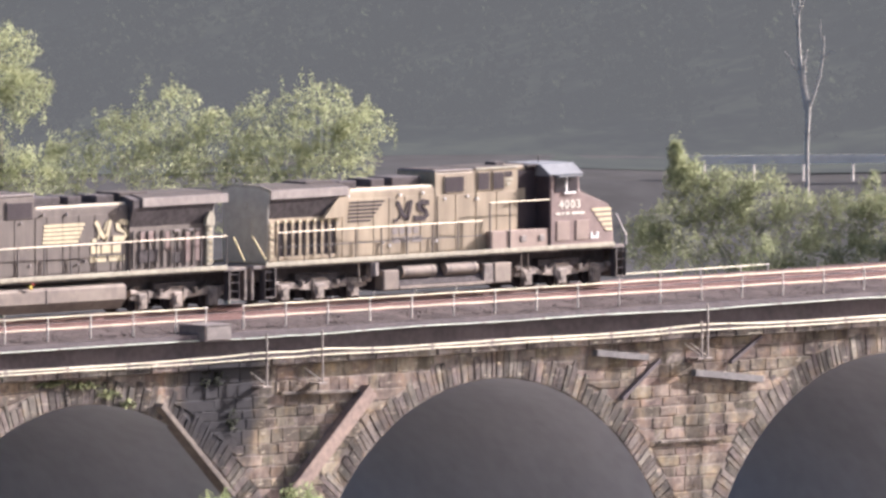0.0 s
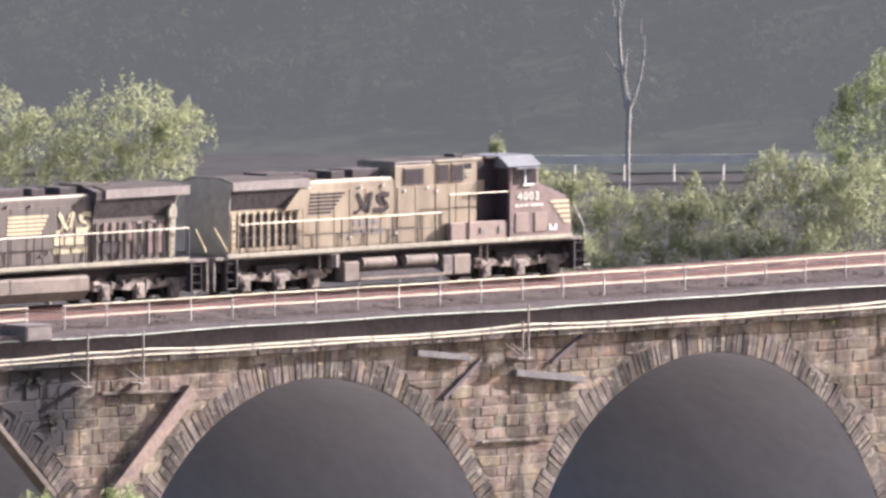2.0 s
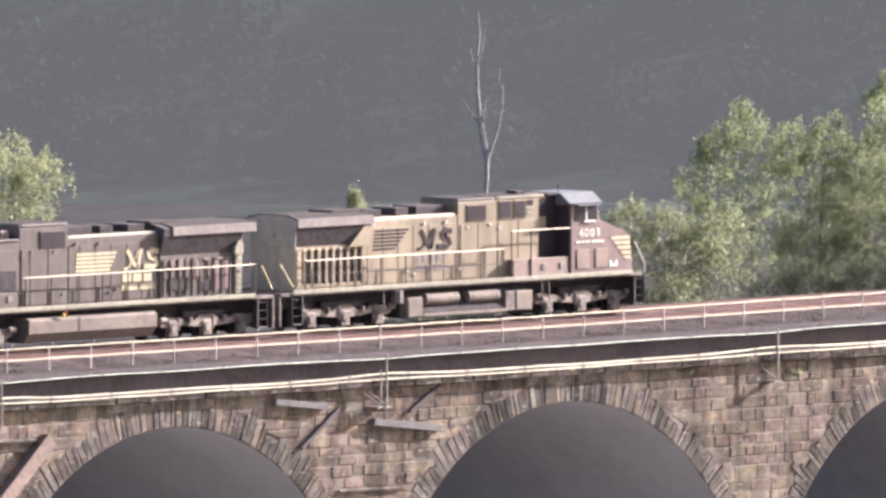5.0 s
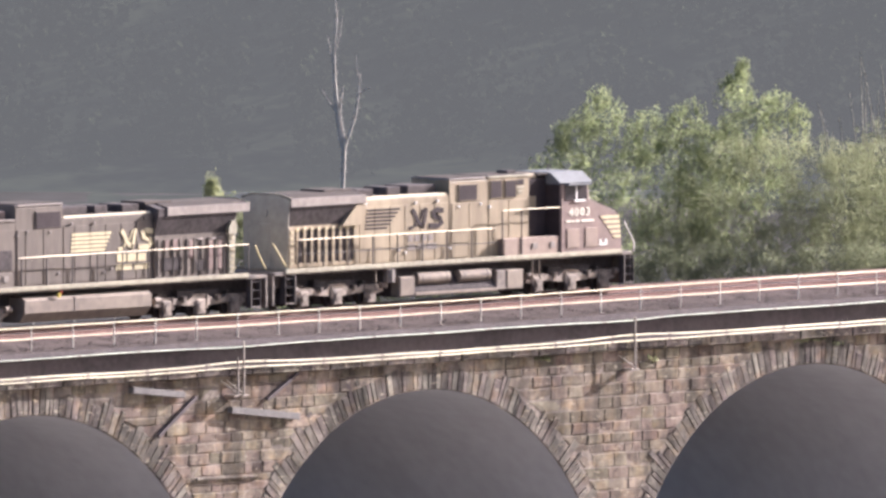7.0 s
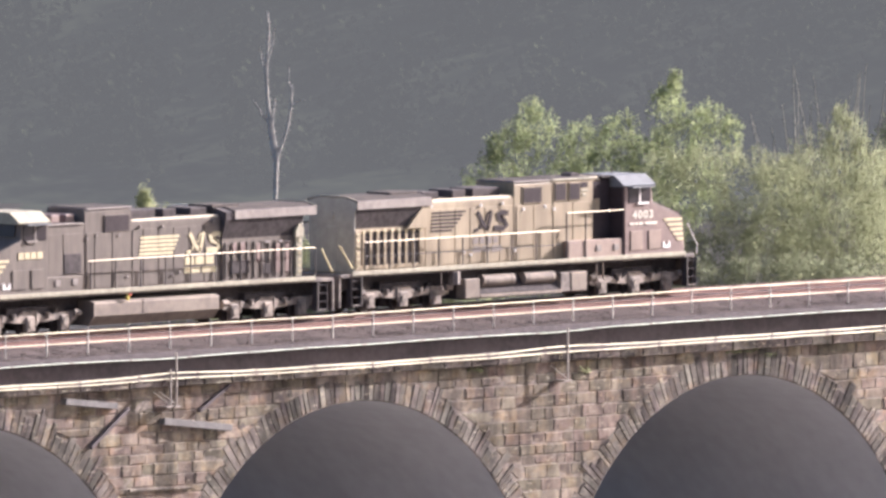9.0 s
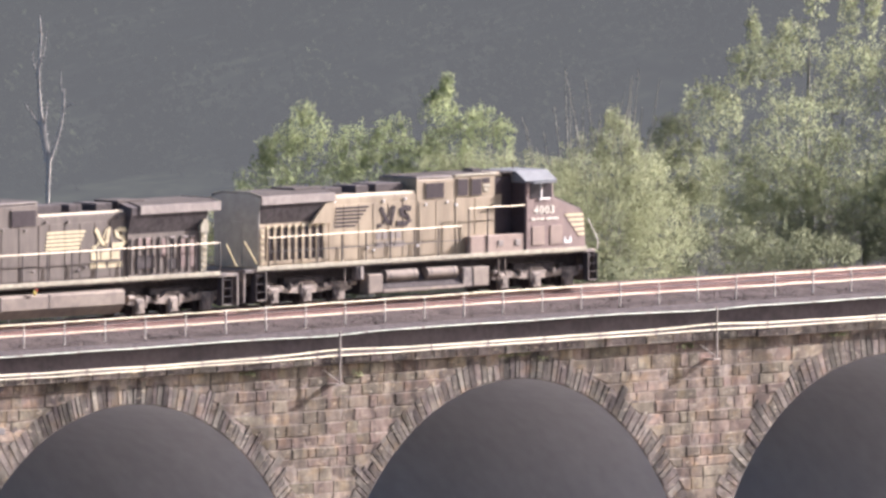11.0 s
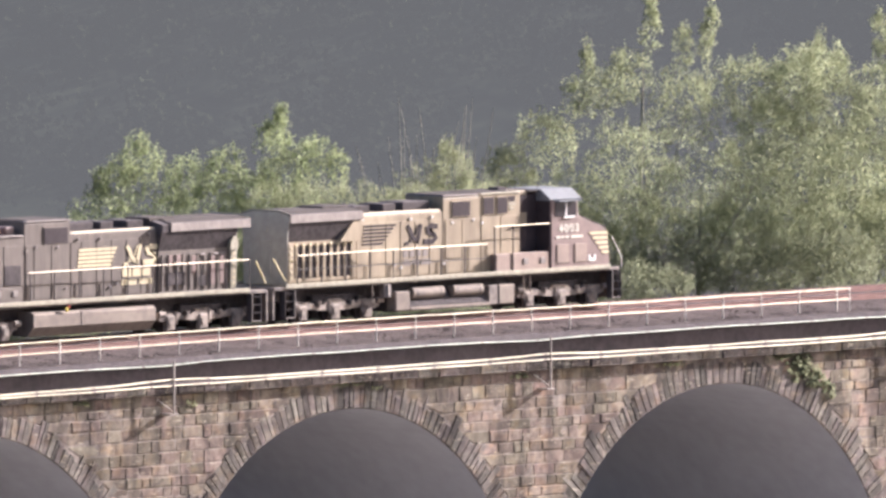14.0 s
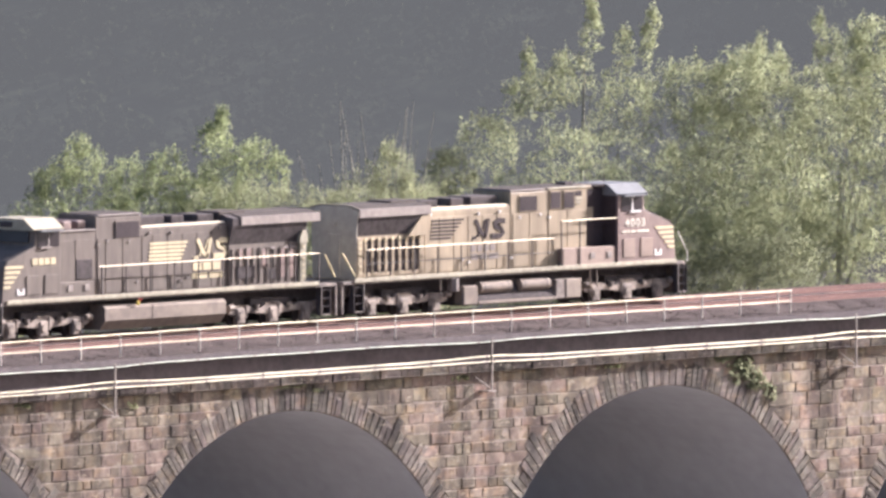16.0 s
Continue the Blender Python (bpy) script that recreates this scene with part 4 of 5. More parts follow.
    # stripes and step marks
    for k in range(5):
        z = 3.20 - 0.205 * k
        part("nose_stripe", prism(B(), [(18.62 + c + 0.19 * k, z - 0.12), (19.68 + c + 0.02 * k, z - 0.12), (19.66 + c + 0.02 * k, z), (18.55 + c + 0.19 * k, z)], -1.525, -1.49), CREAM, L, "cream reflective nose stripe")
    part("step_mark", prism(B(), [(18.5 + c, 1.98), (18.95 + c, 1.98), (18.95 + c, 2.24), (18.84 + c, 2.24), (18.80 + c, 2.08), (18.64 + c, 2.08), (18.60 + c, 2.24), (18.5 + c, 2.24)], -1.525, -1.49), WHITE, L)
    # running gear between the trucks
    if lead:
        part("fuel_tank", section(B(), [(-1.2, 0.32), (-1.42, 0.42), (-1.42, 0.55), (-0.9, 1.45), (0.9, 1.45), (1.42, 0.55), (1.42, 0.42), (1.2, 0.32)], 6.7, 14.0), BLACK, L)
        part("tank_rim", box(B(), 7.6, 12.5, -1.47, -1.38, 0.36, 0.50, 0.02), TANK, L, "pale lower edge of the fuel tank")
        part("tank_end_box", box(B(), 6.68, 7.59, -1.46, -0.9, 0.35, 1.17, 0.05), TANK, L)
        part("tank_end_box", box(B(), 12.4, 12.98, -1.46, -0.9, 0.38, 1.2, 0.04), UNDER, L)
        part("tank_end_box", box(B(), 13.02, 14.03, -1.46, -0.9, 0.38, 1.2, 0.05), TANK, L)
        for x0, x1 in ((7.81, 9.70), (10.30, 12.10)):
            part("air_reservoir", drum(B(), ((x0 + x1) / 2, -1.22, 1.06), (1, 0, 0), 0.26, x1 - x0, 20), TANK, L, "dusty steel air reservoir")
            for x in (x0 + 0.22, x1 - 0.22):
                part("reservoir_strap", drum(B(), (x, -1.22, 1.06), (1, 0, 0), 0.27, 0.06, 20), UNDER, L)
        part("junction_box", box(B(), 5.9, 6.4, -1.5, -1.2, 0.95, 1.58, 0.03), UNDER, L)
        part("air_filter", drum(B(), (6.15, -1.45, 1.25), (0, 0, 1), 0.13, 0.5, 12), RADIATOR, L)
        for x in (5.3, 14.6, 15.0):
            part("hanging_pipe", tube(B(), [(x, -1.4, 1.56), (x, -1.42, 0.85), (x + 0.15, -1.42, 0.75)], 0.035, 6), TANK, L)
    else:
        part("fuel_tank", section(B(), [(-1.15, 0.28), (-1.5, 0.68), (-1.5, 1.18), (-1.3, 1.32), (1.3, 1.32), (1.5, 1.18), (1.5, 0.68), (1.15, 0.28)], 5.0, 12.3), TANK, L, "long grey fuel tank")
        for x in (9.4, 12.26):
            part("tank_seam", box(B(), x, x + 0.06, -1.515, -1.4, 0.66, 1.24), UNDER, L)
    # rails
    handrails(L, 0.7 if lead else -0.68, 12.3 if lead else 12.6, 2.95, 1.46)
    if lead:
        handrails(L, 12.75, 16.2, 3.66, 1.6, posts=[12.75, 13.9])
        handrails(L, 0.7, 12.3, 2.36, 1.46, posts=[0.7], bar=0.016)
    stairs(L, 0.12 if lead else -1.0, -1)
    stairs(L, 20.2 + c, 1)
    end_rails(L, 0.06 if lead else -1.15, -1 if lead else -2)
    end_rails(L, 20.12 + c, 1)
    return L, sets


def lead_locomotive():
    L, sets = locomotive("locomotive", "dusty tan and brown freight locomotive with a wide cab", TAN, NOSE, True)
    words("number", "4003", 0.46, 17.30, -1.515, 3.27, NUMBER, L, wide=1.2)
    bars(L, "small_lettering", [(16.5, 16.75, 3.0, 3.1), (16.83, 16.98, 3.0, 3.1), (17.06, 17.3, 3.0, 3.1), (17.4, 18.15, 3.0, 3.1)], -1.515, NUMBER)
    emblem(L, 7.62, 1, 3.09, INK)
    bars(L, "lettering_bar", [(7.5, 7.8, 2.58, 2.84), (7.9, 8.2, 2.58, 2.84), (8.3, 8.6, 2.58, 2.84), (8.7, 9.0, 2.58, 2.84), (7.5, 7.95, 2.22, 2.48), (8.05, 8.5, 2.22, 2.48), (8.6, 9.2, 2.22, 2.48)], -1.112, RADIATOR)
    bars(L, "emblem_bar", [(4.98 + 0.02 * k, 6.25 + 0.16 * k, 3.17 + 0.15 * k, 3.25 + 0.15 * k) for k in range(6)], -1.112, INK)
    return L, sets


def trailing_locomotive():
    L, sets = locomotive("locomotive", "dusty black freight locomotive with cream side lettering", GREY, GREY, False)
    # cream emblem, number bars and stripes, on the same side as the doors
    part("marker_light", box(B(), 10.28, 10.48, -1.6, -1.5, 1.26, 1.46, 0.04), YELLOW, L, "small yellow marker")
    part("marker_lens", box(B(), 10.20, 10.34, -1.61, -1.5, 1.42, 1.52, 0.03), RED, L, "small red marker lens")
    bars(L, "number_bar", [(15.30 + 0.36 * k, 15.60 + 0.36 * k, 3.18, 3.46) for k in range(4)], -1.515, CREAM)
    bars(L, "emblem_bar", [(6.95 + 0.09 * (4 - k), 9.28 - 0.02 * k, 3.02 + 0.165 * k, 3.13 + 0.165 * k) for k in range(5)], -1.112, CREAM)
    emblem(L, 6.5, -1, 3.0, CREAM)
    bars(L, "lettering_bar", [(6.1, 6.6, 2.52, 2.84), (5.5, 6.0, 2.52, 2.84), (4.95, 5.4, 2.52, 2.84), (5.75, 6.65, 2.18, 2.42), (4.75, 5.6, 2.18, 2.42)], -1.112, CREAM)
    for ob in L.children_recursive:
        if ob.type == "MESH" and ob.data.name not in DONE:
            ob.data.transform(Matrix.Diagonal((1, -1, 1, 1)))
            ob.data.flip_normals()
            DONE.add(ob.data.name)
    return L, sets


# ---- build ----
bridge = thing("stone_arch_bridge", "weathered brown stone arch railway bridge over a river", "bridge")
bridge_core(bridge)
bridge_top(bridge)
bridge_ballast()
ballast_stones()
track(4.45, "rusty near railway track on wooden ties in ballast")
track(8.35, "railway track under the train on wooden ties")
railing(-25.35, 65.56, 1.0, -0.22, 0.96, "galvanised two-rail pipe railing along the bridge edge", start=-25.32)
railing(-60.0, -27.4, 1.0, -0.22, 0.96, "galvanised pipe railing with weathered posts", start=-59.9)
railing(-13.2, 16.9, 13.0, -0.95, 0.97, "galvanised pipe railing on the far bridge edge")
for x, top in POLES:
    pipe_pole(x, top, "pale steel post with a strut on the bridge face")
pipe_pole(-0.76, -1.05, "short pale steel post beside a taller one")
long_pipe("service_pipe", -0.5, -1.16, 0.028, GALV, "bright galvanised upper pipe along the bridge face", "pipe", 0.10)
long_pipe("service_pipe", -0.5, -1.32, 0.024, GALV, "bright galvanised lower pipe along the bridge face", "pipe", 0.03)
long_pipe("cable", -0.04, -0.44, 0.023, CABLE, "sagging pale cable along the parapet edge", "cable", -0.06)

# ---- ground, river, hill ----
def sheet(name, label, x0, x1, y0, y1, z, mat, n=2):
    bm = B()
    vs = [[bm.verts.new((x0 + (x1 - x0) * i / n, y0 + (y1 - y0) * j / n, z)) for j in range(n + 1)] for i in range(n + 1)]
    for i in range(n):
        for j in range(n):
            bm.faces.new((vs[i][j], vs[i + 1][j], vs[i + 1][j + 1], vs[i][j + 1]))
    return tagged(part(name, bm, mat, None), label, name, kind="structure")


sheet("river_water", "shallow brown river water under the bridge", -2500, 2500, -2500, 2500, -17.5, WATER)


def hillside():
    """Far bank, road shelf and wooded slope, drawn out across the line of sight."""
    va = Vector((0.715, 0.699, 0))
    vr = Vector((0.699, -0.715, 0))
    prof = [(1030, -13.0), (1095, -12.0), (1112, -11), (1130, -9.0), (1170, -7.5), (1215, -6.2), (1234, -3.6), (1240, -3.25), (1252, -3.2), (1262, -1.8), (1290, 8), (1330, 30), (1390, 62), (1470, 100), (1600, 130), (2600, 150)]

    ds, zs = [p[0] for p in prof], [p[1] for p in prof]

    def strip(name, dists, step, mat, label):
        bm = B()
        rows = []
        for i in range(int(800 / step) + 1):
            s = -400 + step * i
            row = []
            for d in dists:
                p = Vector(EYE) + va * d + vr * s
                z = float(np.interp(d, ds, zs))
                if p.y < 23:
                    z = -18.6 + (z + 18.6) * max(0.0, min(1.0, (p.y - 20.2) / 2.5))
                k = 0.15 if p.y < 23 else 1.0
                row.append(bm.verts.new((p.x, p.y, z + k * 0.5 * noise.noise((s * 0.05, d * 0.03, 0)))))
            rows.append(row)
        for a, b in zip(rows, rows[1:]):
            for k in range(len(dists) - 1):
                bm.faces.new((a[k], b[k], b[k + 1], a[k + 1]))
        tagged(part(name, bm, mat, None), label, name, kind="structure")

    strip("ground", [1031 + 4 * i for i in range(56)], 3, EARTH, "grassy far river bank below the hillside")
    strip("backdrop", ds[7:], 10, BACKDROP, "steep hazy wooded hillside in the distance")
    rnd = random.Random(21)

    cloud = []
    for _ in range(1500):
        s, d = rnd.uniform(-80, 80), rnd.uniform(1256, 1350)
        c = Vector(EYE) + va * d + vr * s
        h, w = rnd.uniform(1.5, 4.2), rnd.uniform(1.0, 2.2)
        leaves(cloud, (c.x, c.y, np.interp(d, ds, zs) + h * 0.4), (w, w, h), 170, rnd, 0.45, 0.5)
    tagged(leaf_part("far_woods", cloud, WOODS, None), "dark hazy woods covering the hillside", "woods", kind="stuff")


hillside()


def overlook():
    """The hill on the near side, from which the bridge is seen."""
    va, vr = Vector((0.715, 0.699, 0)), Vector((0.699, -0.715, 0))
    slope = [(-420, 96), (-160, 78), (-30, 68.2), (-6, 67.0), (3, 66.7), (9, 65.2), (25, 58), (60, 40), (110, 17), (170, -6), (215, -15), (250, -18.5)]
    bm = B()
    rows = []
    for i in range(61):
        s = -420 + 14 * i
        row = []
        for d, z in slope:
            p = Vector(EYE) + va * d + vr * s
            k = min(1.0, abs(s) / 40) * min(1.0, abs(d) / 40)
            row.append(bm.verts.new((p.x, p.y, z + k * 5 * noise.noise((s * 0.012, d * 0.01, 4)))))
        rows.append(row)
    for a, b in zip(rows, rows[1:]):
        for k in range(len(slope) - 1):
            bm.faces.new((a[k], b[k], b[k + 1], a[k + 1]))
    tagged(part("ground", bm, EARTH, None), "grassy hillside on the near river bank", "ground", kind="structure")


overlook()

# ---- trees on the far bank ----
tree("riverside_tree", 32.0, 60.3, -9.0, [(2.8, -2.6, 3.1, 2.06), (1.4, -1.3, 2.6, 1.94), (4.1, -4.0, 2.7, 1.46), (-1.7, 1.8, 3.1, 1.94), (-3.3, 3.3, 2.2, 1.58), (-0.3, 0.3, 2.0, 1.82), (-4.9, 4.8, 1.3, 1.46), (3.4, -3.4, 1.3, 1.94), (0.8, -0.9, 0.5, 2.43), (-2.2, 2.0, 0.5, 2.43)], LEAF_PALE, "pale green bushy willow beyond the bridge", seed=2, density=0.8)
tree("riverside_tree", 27.2, 69.3, -9.0, [(0.2, 0.0, 5.5, 1.82), (0.8, -0.7, 4.3, 1.22), (-1.0, 1.1, 4.8, 2.68), (-0.8, 0.7, 2.1, 1.6), (-0.8, 0.6, 0.1, 2.19), (0.9, -1.1, 0.6, 1.46)], LEAF_PALE, "pale green bushy tree beyond the bridge", seed=3)
tree("bank_bush", 44.4, 40.7, -9.0, [(-2.3, 2.5, 2.2, 0.42), (-2.2, 2.4, 1.6, 0.7), (-2.0, 2.2, 1.2, 0.9), (-0.8, 0.9, 0.25, 1.4), (-1.8, 1.9, 0.4, 1.33), (0.3, -0.2, 0.2, 1.33), (-2.5, 2.5, -1.3, 1.57), (-0.7, 0.6, -1.6, 1.93), (1.2, -1.3, -0.8, 1.57), (2.6, -2.7, -0.8, 1.45), (3.7, -3.9, -1.1, 1.57), (3.5, -3.5, 0.4, 0.72), (-3.3, 3.2, -1.6, 1.21)], LEAF_DARK, "dark green leafy bush behind the bridge", "bush", seed=4, density=0.9)
tree("bank_bush", 49.8, 32.2, -9.0, [(-1.0, 1.1, 1.2, 1.21), (0.1, -0.0, 1.1, 1.09), (-2.2, 2.3, -0.4, 1.45), (1.7, -1.7, 0.9, 1.33), (0.8, -0.8, 0.0, 1.33), (-0.7, 0.7, -0.9, 1.81), (1.4, -1.6, -1.2, 1.93)], LEAF_MID, "sunlit green bush behind the bridge", "bush", seed=5, density=0.9)
tree("broadleaf_tree", 61.9, 34.4, -9.0, [(-2.2, 2.5, 5.0, 1.02), (-3.1, 3.3, 4.1, 0.97), (-1.0, 1.1, 4.1, 1.09), (0.2, -0.1, 4.6, 0.97), (-3.6, 3.7, 2.5, 1.46), (-1.9, 2.0, 2.5, 1.70), (-0.2, 0.2, 2.5, 1.70), (1.7, -1.6, 5.9, 0.83), (2.0, -1.8, 6.8, 0.39), (2.9, -2.9, 5.0, 0.92), (3.6, -3.7, 4.4, 0.73), (2.0, -2.0, 4.2, 1.22), (2.3, -2.5, 2.3, 1.70), (-3.5, 3.5, 0.6, 1.46), (-2.0, 1.9, 0.2, 1.95), (-0.2, -0.1, 0.1, 1.95), (1.1, -1.1, 3.6, 1.17), (0.8, -0.9, 2.0, 1.46), (1.3, -1.6, 0.6, 1.82)], LEAF, "bright green leafy tree behind the bridge", seed=6, density=0.8)
tree("bank_bush", 63.5, 28.1, -9.0, [(-0.2, 0.2, 0.6, 1.5), (-2.2, 2.5, 2.9, 1.33), (-3.6, 3.9, 1.2, 1.58), (-1.0, 1.3, 3.2, 1.21), (0.1, 0.1, 2.8, 1.58), (1.4, -1.4, 2.9, 1.46), (-4.7, 4.9, -0.5, 1.33), (-2.7, 2.8, -0.0, 2.06), (-0.5, 0.5, 0.2, 2.31), (1.7, -1.8, 0.5, 2.31), (2.9, -3.0, 2.2, 1.70), (-3.6, 3.6, -1.2, 1.70), (-1.7, 1.7, -1.2, 1.94), (0.3, -0.5, -1.1, 1.94), (2.0, -2.2, -1.0, 1.94), (3.9, -4.0, 2.9, 1.21), (4.2, -4.4, 0.9, 1.82), (3.5, -3.8, -0.5, 1.70)], LEAF_MID, "pale feathery willow bush behind the bridge", "bush", seed=7, leaf=0.22, density=0.9)
tree("bank_bush", 69.1, 28.1, -9.0, [(-0.5, 0.6, 3.1, 1.46), (0.3, -0.3, 4.4, 1.15), (1.0, -1.0, 2.9, 1.35), (0.1, -0.2, 1.0, 2.19), (1.6, -1.7, 0.5, 1.85), (0.3, -0.2, 5.2, 0.61), (-1.3, 1.2, 0.7, 1.95), (-1.0, 0.8, -0.8, 1.70), (-1.6, 1.7, 2.2, 1.46)], LEAF_MID, "hazy green willow bush behind the bridge", "bush", seed=17, leaf=0.24, density=0.9)
tree("broadleaf_tree", 95.9, 40.9, -9.0, [(-3.0, 3.0, 4.2, 1.45), (-1.7, 1.8, 6.2, 1.25), (-1.7, 1.8, 7.8, 0.50), (-0.5, 0.5, 7.1, 1.20), (0.3, -0.2, 9.1, 0.75), (0.3, -0.1, 10.2, 0.45), (1.2, -1.3, 8.4, 0.75), (2.1, -2.2, 9.6, 0.45), (1.9, -2.0, 8.6, 0.60), (1.1, -1.4, 5.6, 2.00)], LEAF_TALL, "tall sunlit broadleaf tree at the bridge end", seed=8, density=0.85)
tree("broadleaf_tree", 91.5, 33.4, -9.0, [(1.5, -1.2, 7.0, 1.49), (3.0, -2.9, 7.0, 1.73), (3.7, -3.6, 8.3, 0.74), (-4.1, 4.4, 1.5, 1.98), (-2.0, 2.3, 3.3, 2.60), (0.1, -0.1, 2.5, 2.85), (2.5, -2.6, 3.3, 2.85), (-3.2, 3.2, -0.4, 2.11), (-0.7, 0.5, -0.4, 2.48), (-1.7, 1.6, 0.3, 2.23), (1.0, -1.3, 0.1, 2.48), (2.7, -3.1, 0.1, 2.48), (-2.6, 2.8, 1.3, 1.98)], LEAF_TALL, "broad leafy tree crown overhanging the bridge end", seed=18, density=0.85)
tree("broadleaf_tree", 100.4, 29.7, -9.0, [(0.4, -0.1, 8.1, 1.49), (-0.4, 0.9, 9.3, 0.60), (1.2, -0.9, 9.1, 1.12), (-0.1, 0.2, 5.4, 2.24), (1.4, -1.5, 4.9, 2.49), (-1.5, 1.6, 2.6, 2.73), (0.5, -0.7, 1.4, 2.73), (-3.3, 3.3, -0.1, 2.24), (-0.8, 0.5, -0.8, 2.24), (2.5, -2.9, 2.6, 2.73), (-1.9, 1.8, -0.1, 2.49), (0.7, -1.1, -0.6, 2.49), (1.3, -1.2, 7.1, 1.74)], LEAF_TALL, "dense leafy tree beside the tall broadleaf tree", seed=19, density=0.85)
tree("broadleaf_tree", 102.2, 36.6, -9.0, [(-0.4, 0.7, 6.4, 1.75), (0.5, -0.2, 7.3, 1.25), (0.9, -0.8, 5.4, 2.00), (-1.2, 1.4, 4.4, 2.00), (-0.2, 0.2, 2.9, 2.50), (-1.9, 2.0, 1.9, 2.25), (1.1, -1.3, 2.4, 2.50), (-1.2, 1.0, -0.4, 2.50), (0.7, -1.0, -0.4, 2.50), (-3.0, 3.1, -0.4, 2.12), (2.4, -2.4, 5.9, 2.00), (2.4, -2.8, 0.4, 2.50)], LEAF_TALL, "wide leafy tree filling the gap behind the bridge", seed=21, density=0.85)
tree("bank_bush", 91.3, 43.8, -9.0, [(-0.4, 0.6, 2.9, 1.25), (-1.0, 1.1, 1.4, 1.50), (0.2, -0.1, 1.6, 1.50), (0.3, -0.4, -0.3, 1.74), (-0.7, 0.7, -0.3, 1.74), (1.6, -1.9, -1.1, 1.50)], LEAF_MID, "low leafy bush among taller bank trees", "bush", seed=22, density=0.8)
tree("bank_bush", 44.2, 34.0, -9.0, [(-2.9, 2.9, -2.4, 1.3), (-1.5, 1.5, -2.1, 1.2), (-0.2, 0.2, -2.3, 1.3), (1.2, -1.2, -2.0, 1.2), (2.6, -2.6, -2.1, 1.3), (4.0, -4.0, -1.9, 1.3)], LEAF_DARK, "low dark green thicket behind the bridge railing", "bush", seed=23, density=0.9)
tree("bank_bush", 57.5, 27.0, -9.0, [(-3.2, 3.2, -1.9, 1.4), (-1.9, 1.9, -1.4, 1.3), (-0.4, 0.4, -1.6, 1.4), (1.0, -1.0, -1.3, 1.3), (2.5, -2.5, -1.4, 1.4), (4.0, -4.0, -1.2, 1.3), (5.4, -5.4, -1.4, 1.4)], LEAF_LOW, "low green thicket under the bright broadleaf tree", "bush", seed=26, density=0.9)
tree("bank_bush", 79.0, 29.5, -9.0, [(-2.6, 2.6, -1.7, 1.3), (-1.2, 1.2, -1.2, 1.3), (0.2, -0.2, -1.0, 1.3), (1.6, -1.6, -1.1, 1.4), (2.9, -2.9, -1.4, 1.3)], LEAF_LOW, "low thicket coloured dark for shade under the tall bank trees", "bush", seed=24, density=0.9)
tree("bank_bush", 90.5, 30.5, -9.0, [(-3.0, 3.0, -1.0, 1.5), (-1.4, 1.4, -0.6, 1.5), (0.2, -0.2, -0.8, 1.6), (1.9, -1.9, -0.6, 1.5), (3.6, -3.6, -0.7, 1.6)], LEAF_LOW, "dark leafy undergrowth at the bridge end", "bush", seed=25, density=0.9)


def dead_tree():
    t = thing("dead_tree", "bare pale dead tree with a forked trunk", "tree", m=pose(95.8, 88.0, -6.5))

    def at(a, z):
        return (0.7 * a, -0.7 * a, z)
    part("trunk", tube(B(), [at(0.26, -0.5), at(0.2, 3.2), at(0.18, 4.9), at(0.22, 6.2), at(0.24, 7.1)], 0.2, 10, [0.12, 0.10, 0.095, 0.11, 0.13]), GREY_BARK, t)
    for pts, rad in (([(0.18, 6.7), (0.0, 7.8), (-0.12, 8.7), (-0.2, 10.0), (-0.22, 11.2), (-0.1, 12.5), (-0.16, 13.4)], [0.17, 0.17, 0.14, 0.10, 0.09, 0.08, 0.03]),
                     ([(0.28, 6.8), (0.5, 7.4), (0.76, 8.2), (0.92, 9.2), (0.98, 10.1)], [0.12, 0.10, 0.09, 0.075, 0.03]),
                     ([(-0.08, 8.3), (-0.4, 8.7), (-0.82, 9.4)], [0.07, 0.05, 0.03]), ([(0.02, 8.2), (0.1, 8.8), (0.2, 9.5)], [0.08, 0.07, 0.03]),
                     ([(0.26, 7.0), (0.14, 7.7), (0.04, 8.5)], [0.09, 0.08, 0.05]), ([(0.92, 9.1), (1.2, 9.35), (1.5, 9.4)], [0.05, 0.04, 0.02]),
                     ([(-0.18, 10.2), (-0.42, 11.1), (-0.5, 11.8)], [0.05, 0.04, 0.015]), ([(-0.2, 11.0), (0.06, 11.8), (0.18, 12.7)], [0.05, 0.04, 0.015]),
                     ([(0.96, 9.6), (0.8, 10.3), (0.84, 10.9)], [0.04, 0.03, 0.012])):
        part("limb", tube(B(), [at(*p) for p in pts], 0.1, 8, [r * 0.7 for r in rad]), GREY_BARK, t)


dead_tree()


def bare_shrub(x, y, z, tall, seed):
    t = thing("bare_shrub", "leafless grey shrub among the bank bushes", "shrub", m=pose(x, y, z))
    rnd = random.Random(seed)
    for _ in range(9):
        a, lean = rnd.uniform(0, 6.28), rnd.uniform(0.08, 0.32)
        h = tall * rnd.uniform(0.7, 1.0)
        dx, dy = math.cos(a) * lean * h, math.sin(a) * lean * h
        part("stem", tube(B(), [(0, 0, -0.4), (dx * 0.4, dy * 0.4, h * 0.5), (dx, dy, h)], 0.05, 6, [0.07, 0.045, 0.015]), BARK, t)


bare_shrub(80.9, 40.4, -7.5, 13.9, 835)
bare_shrub(81.9, 39.4, -7.5, 14.6, 890)
bare_shrub(80.6, 40.8, -7.5, 14.3, 1420)



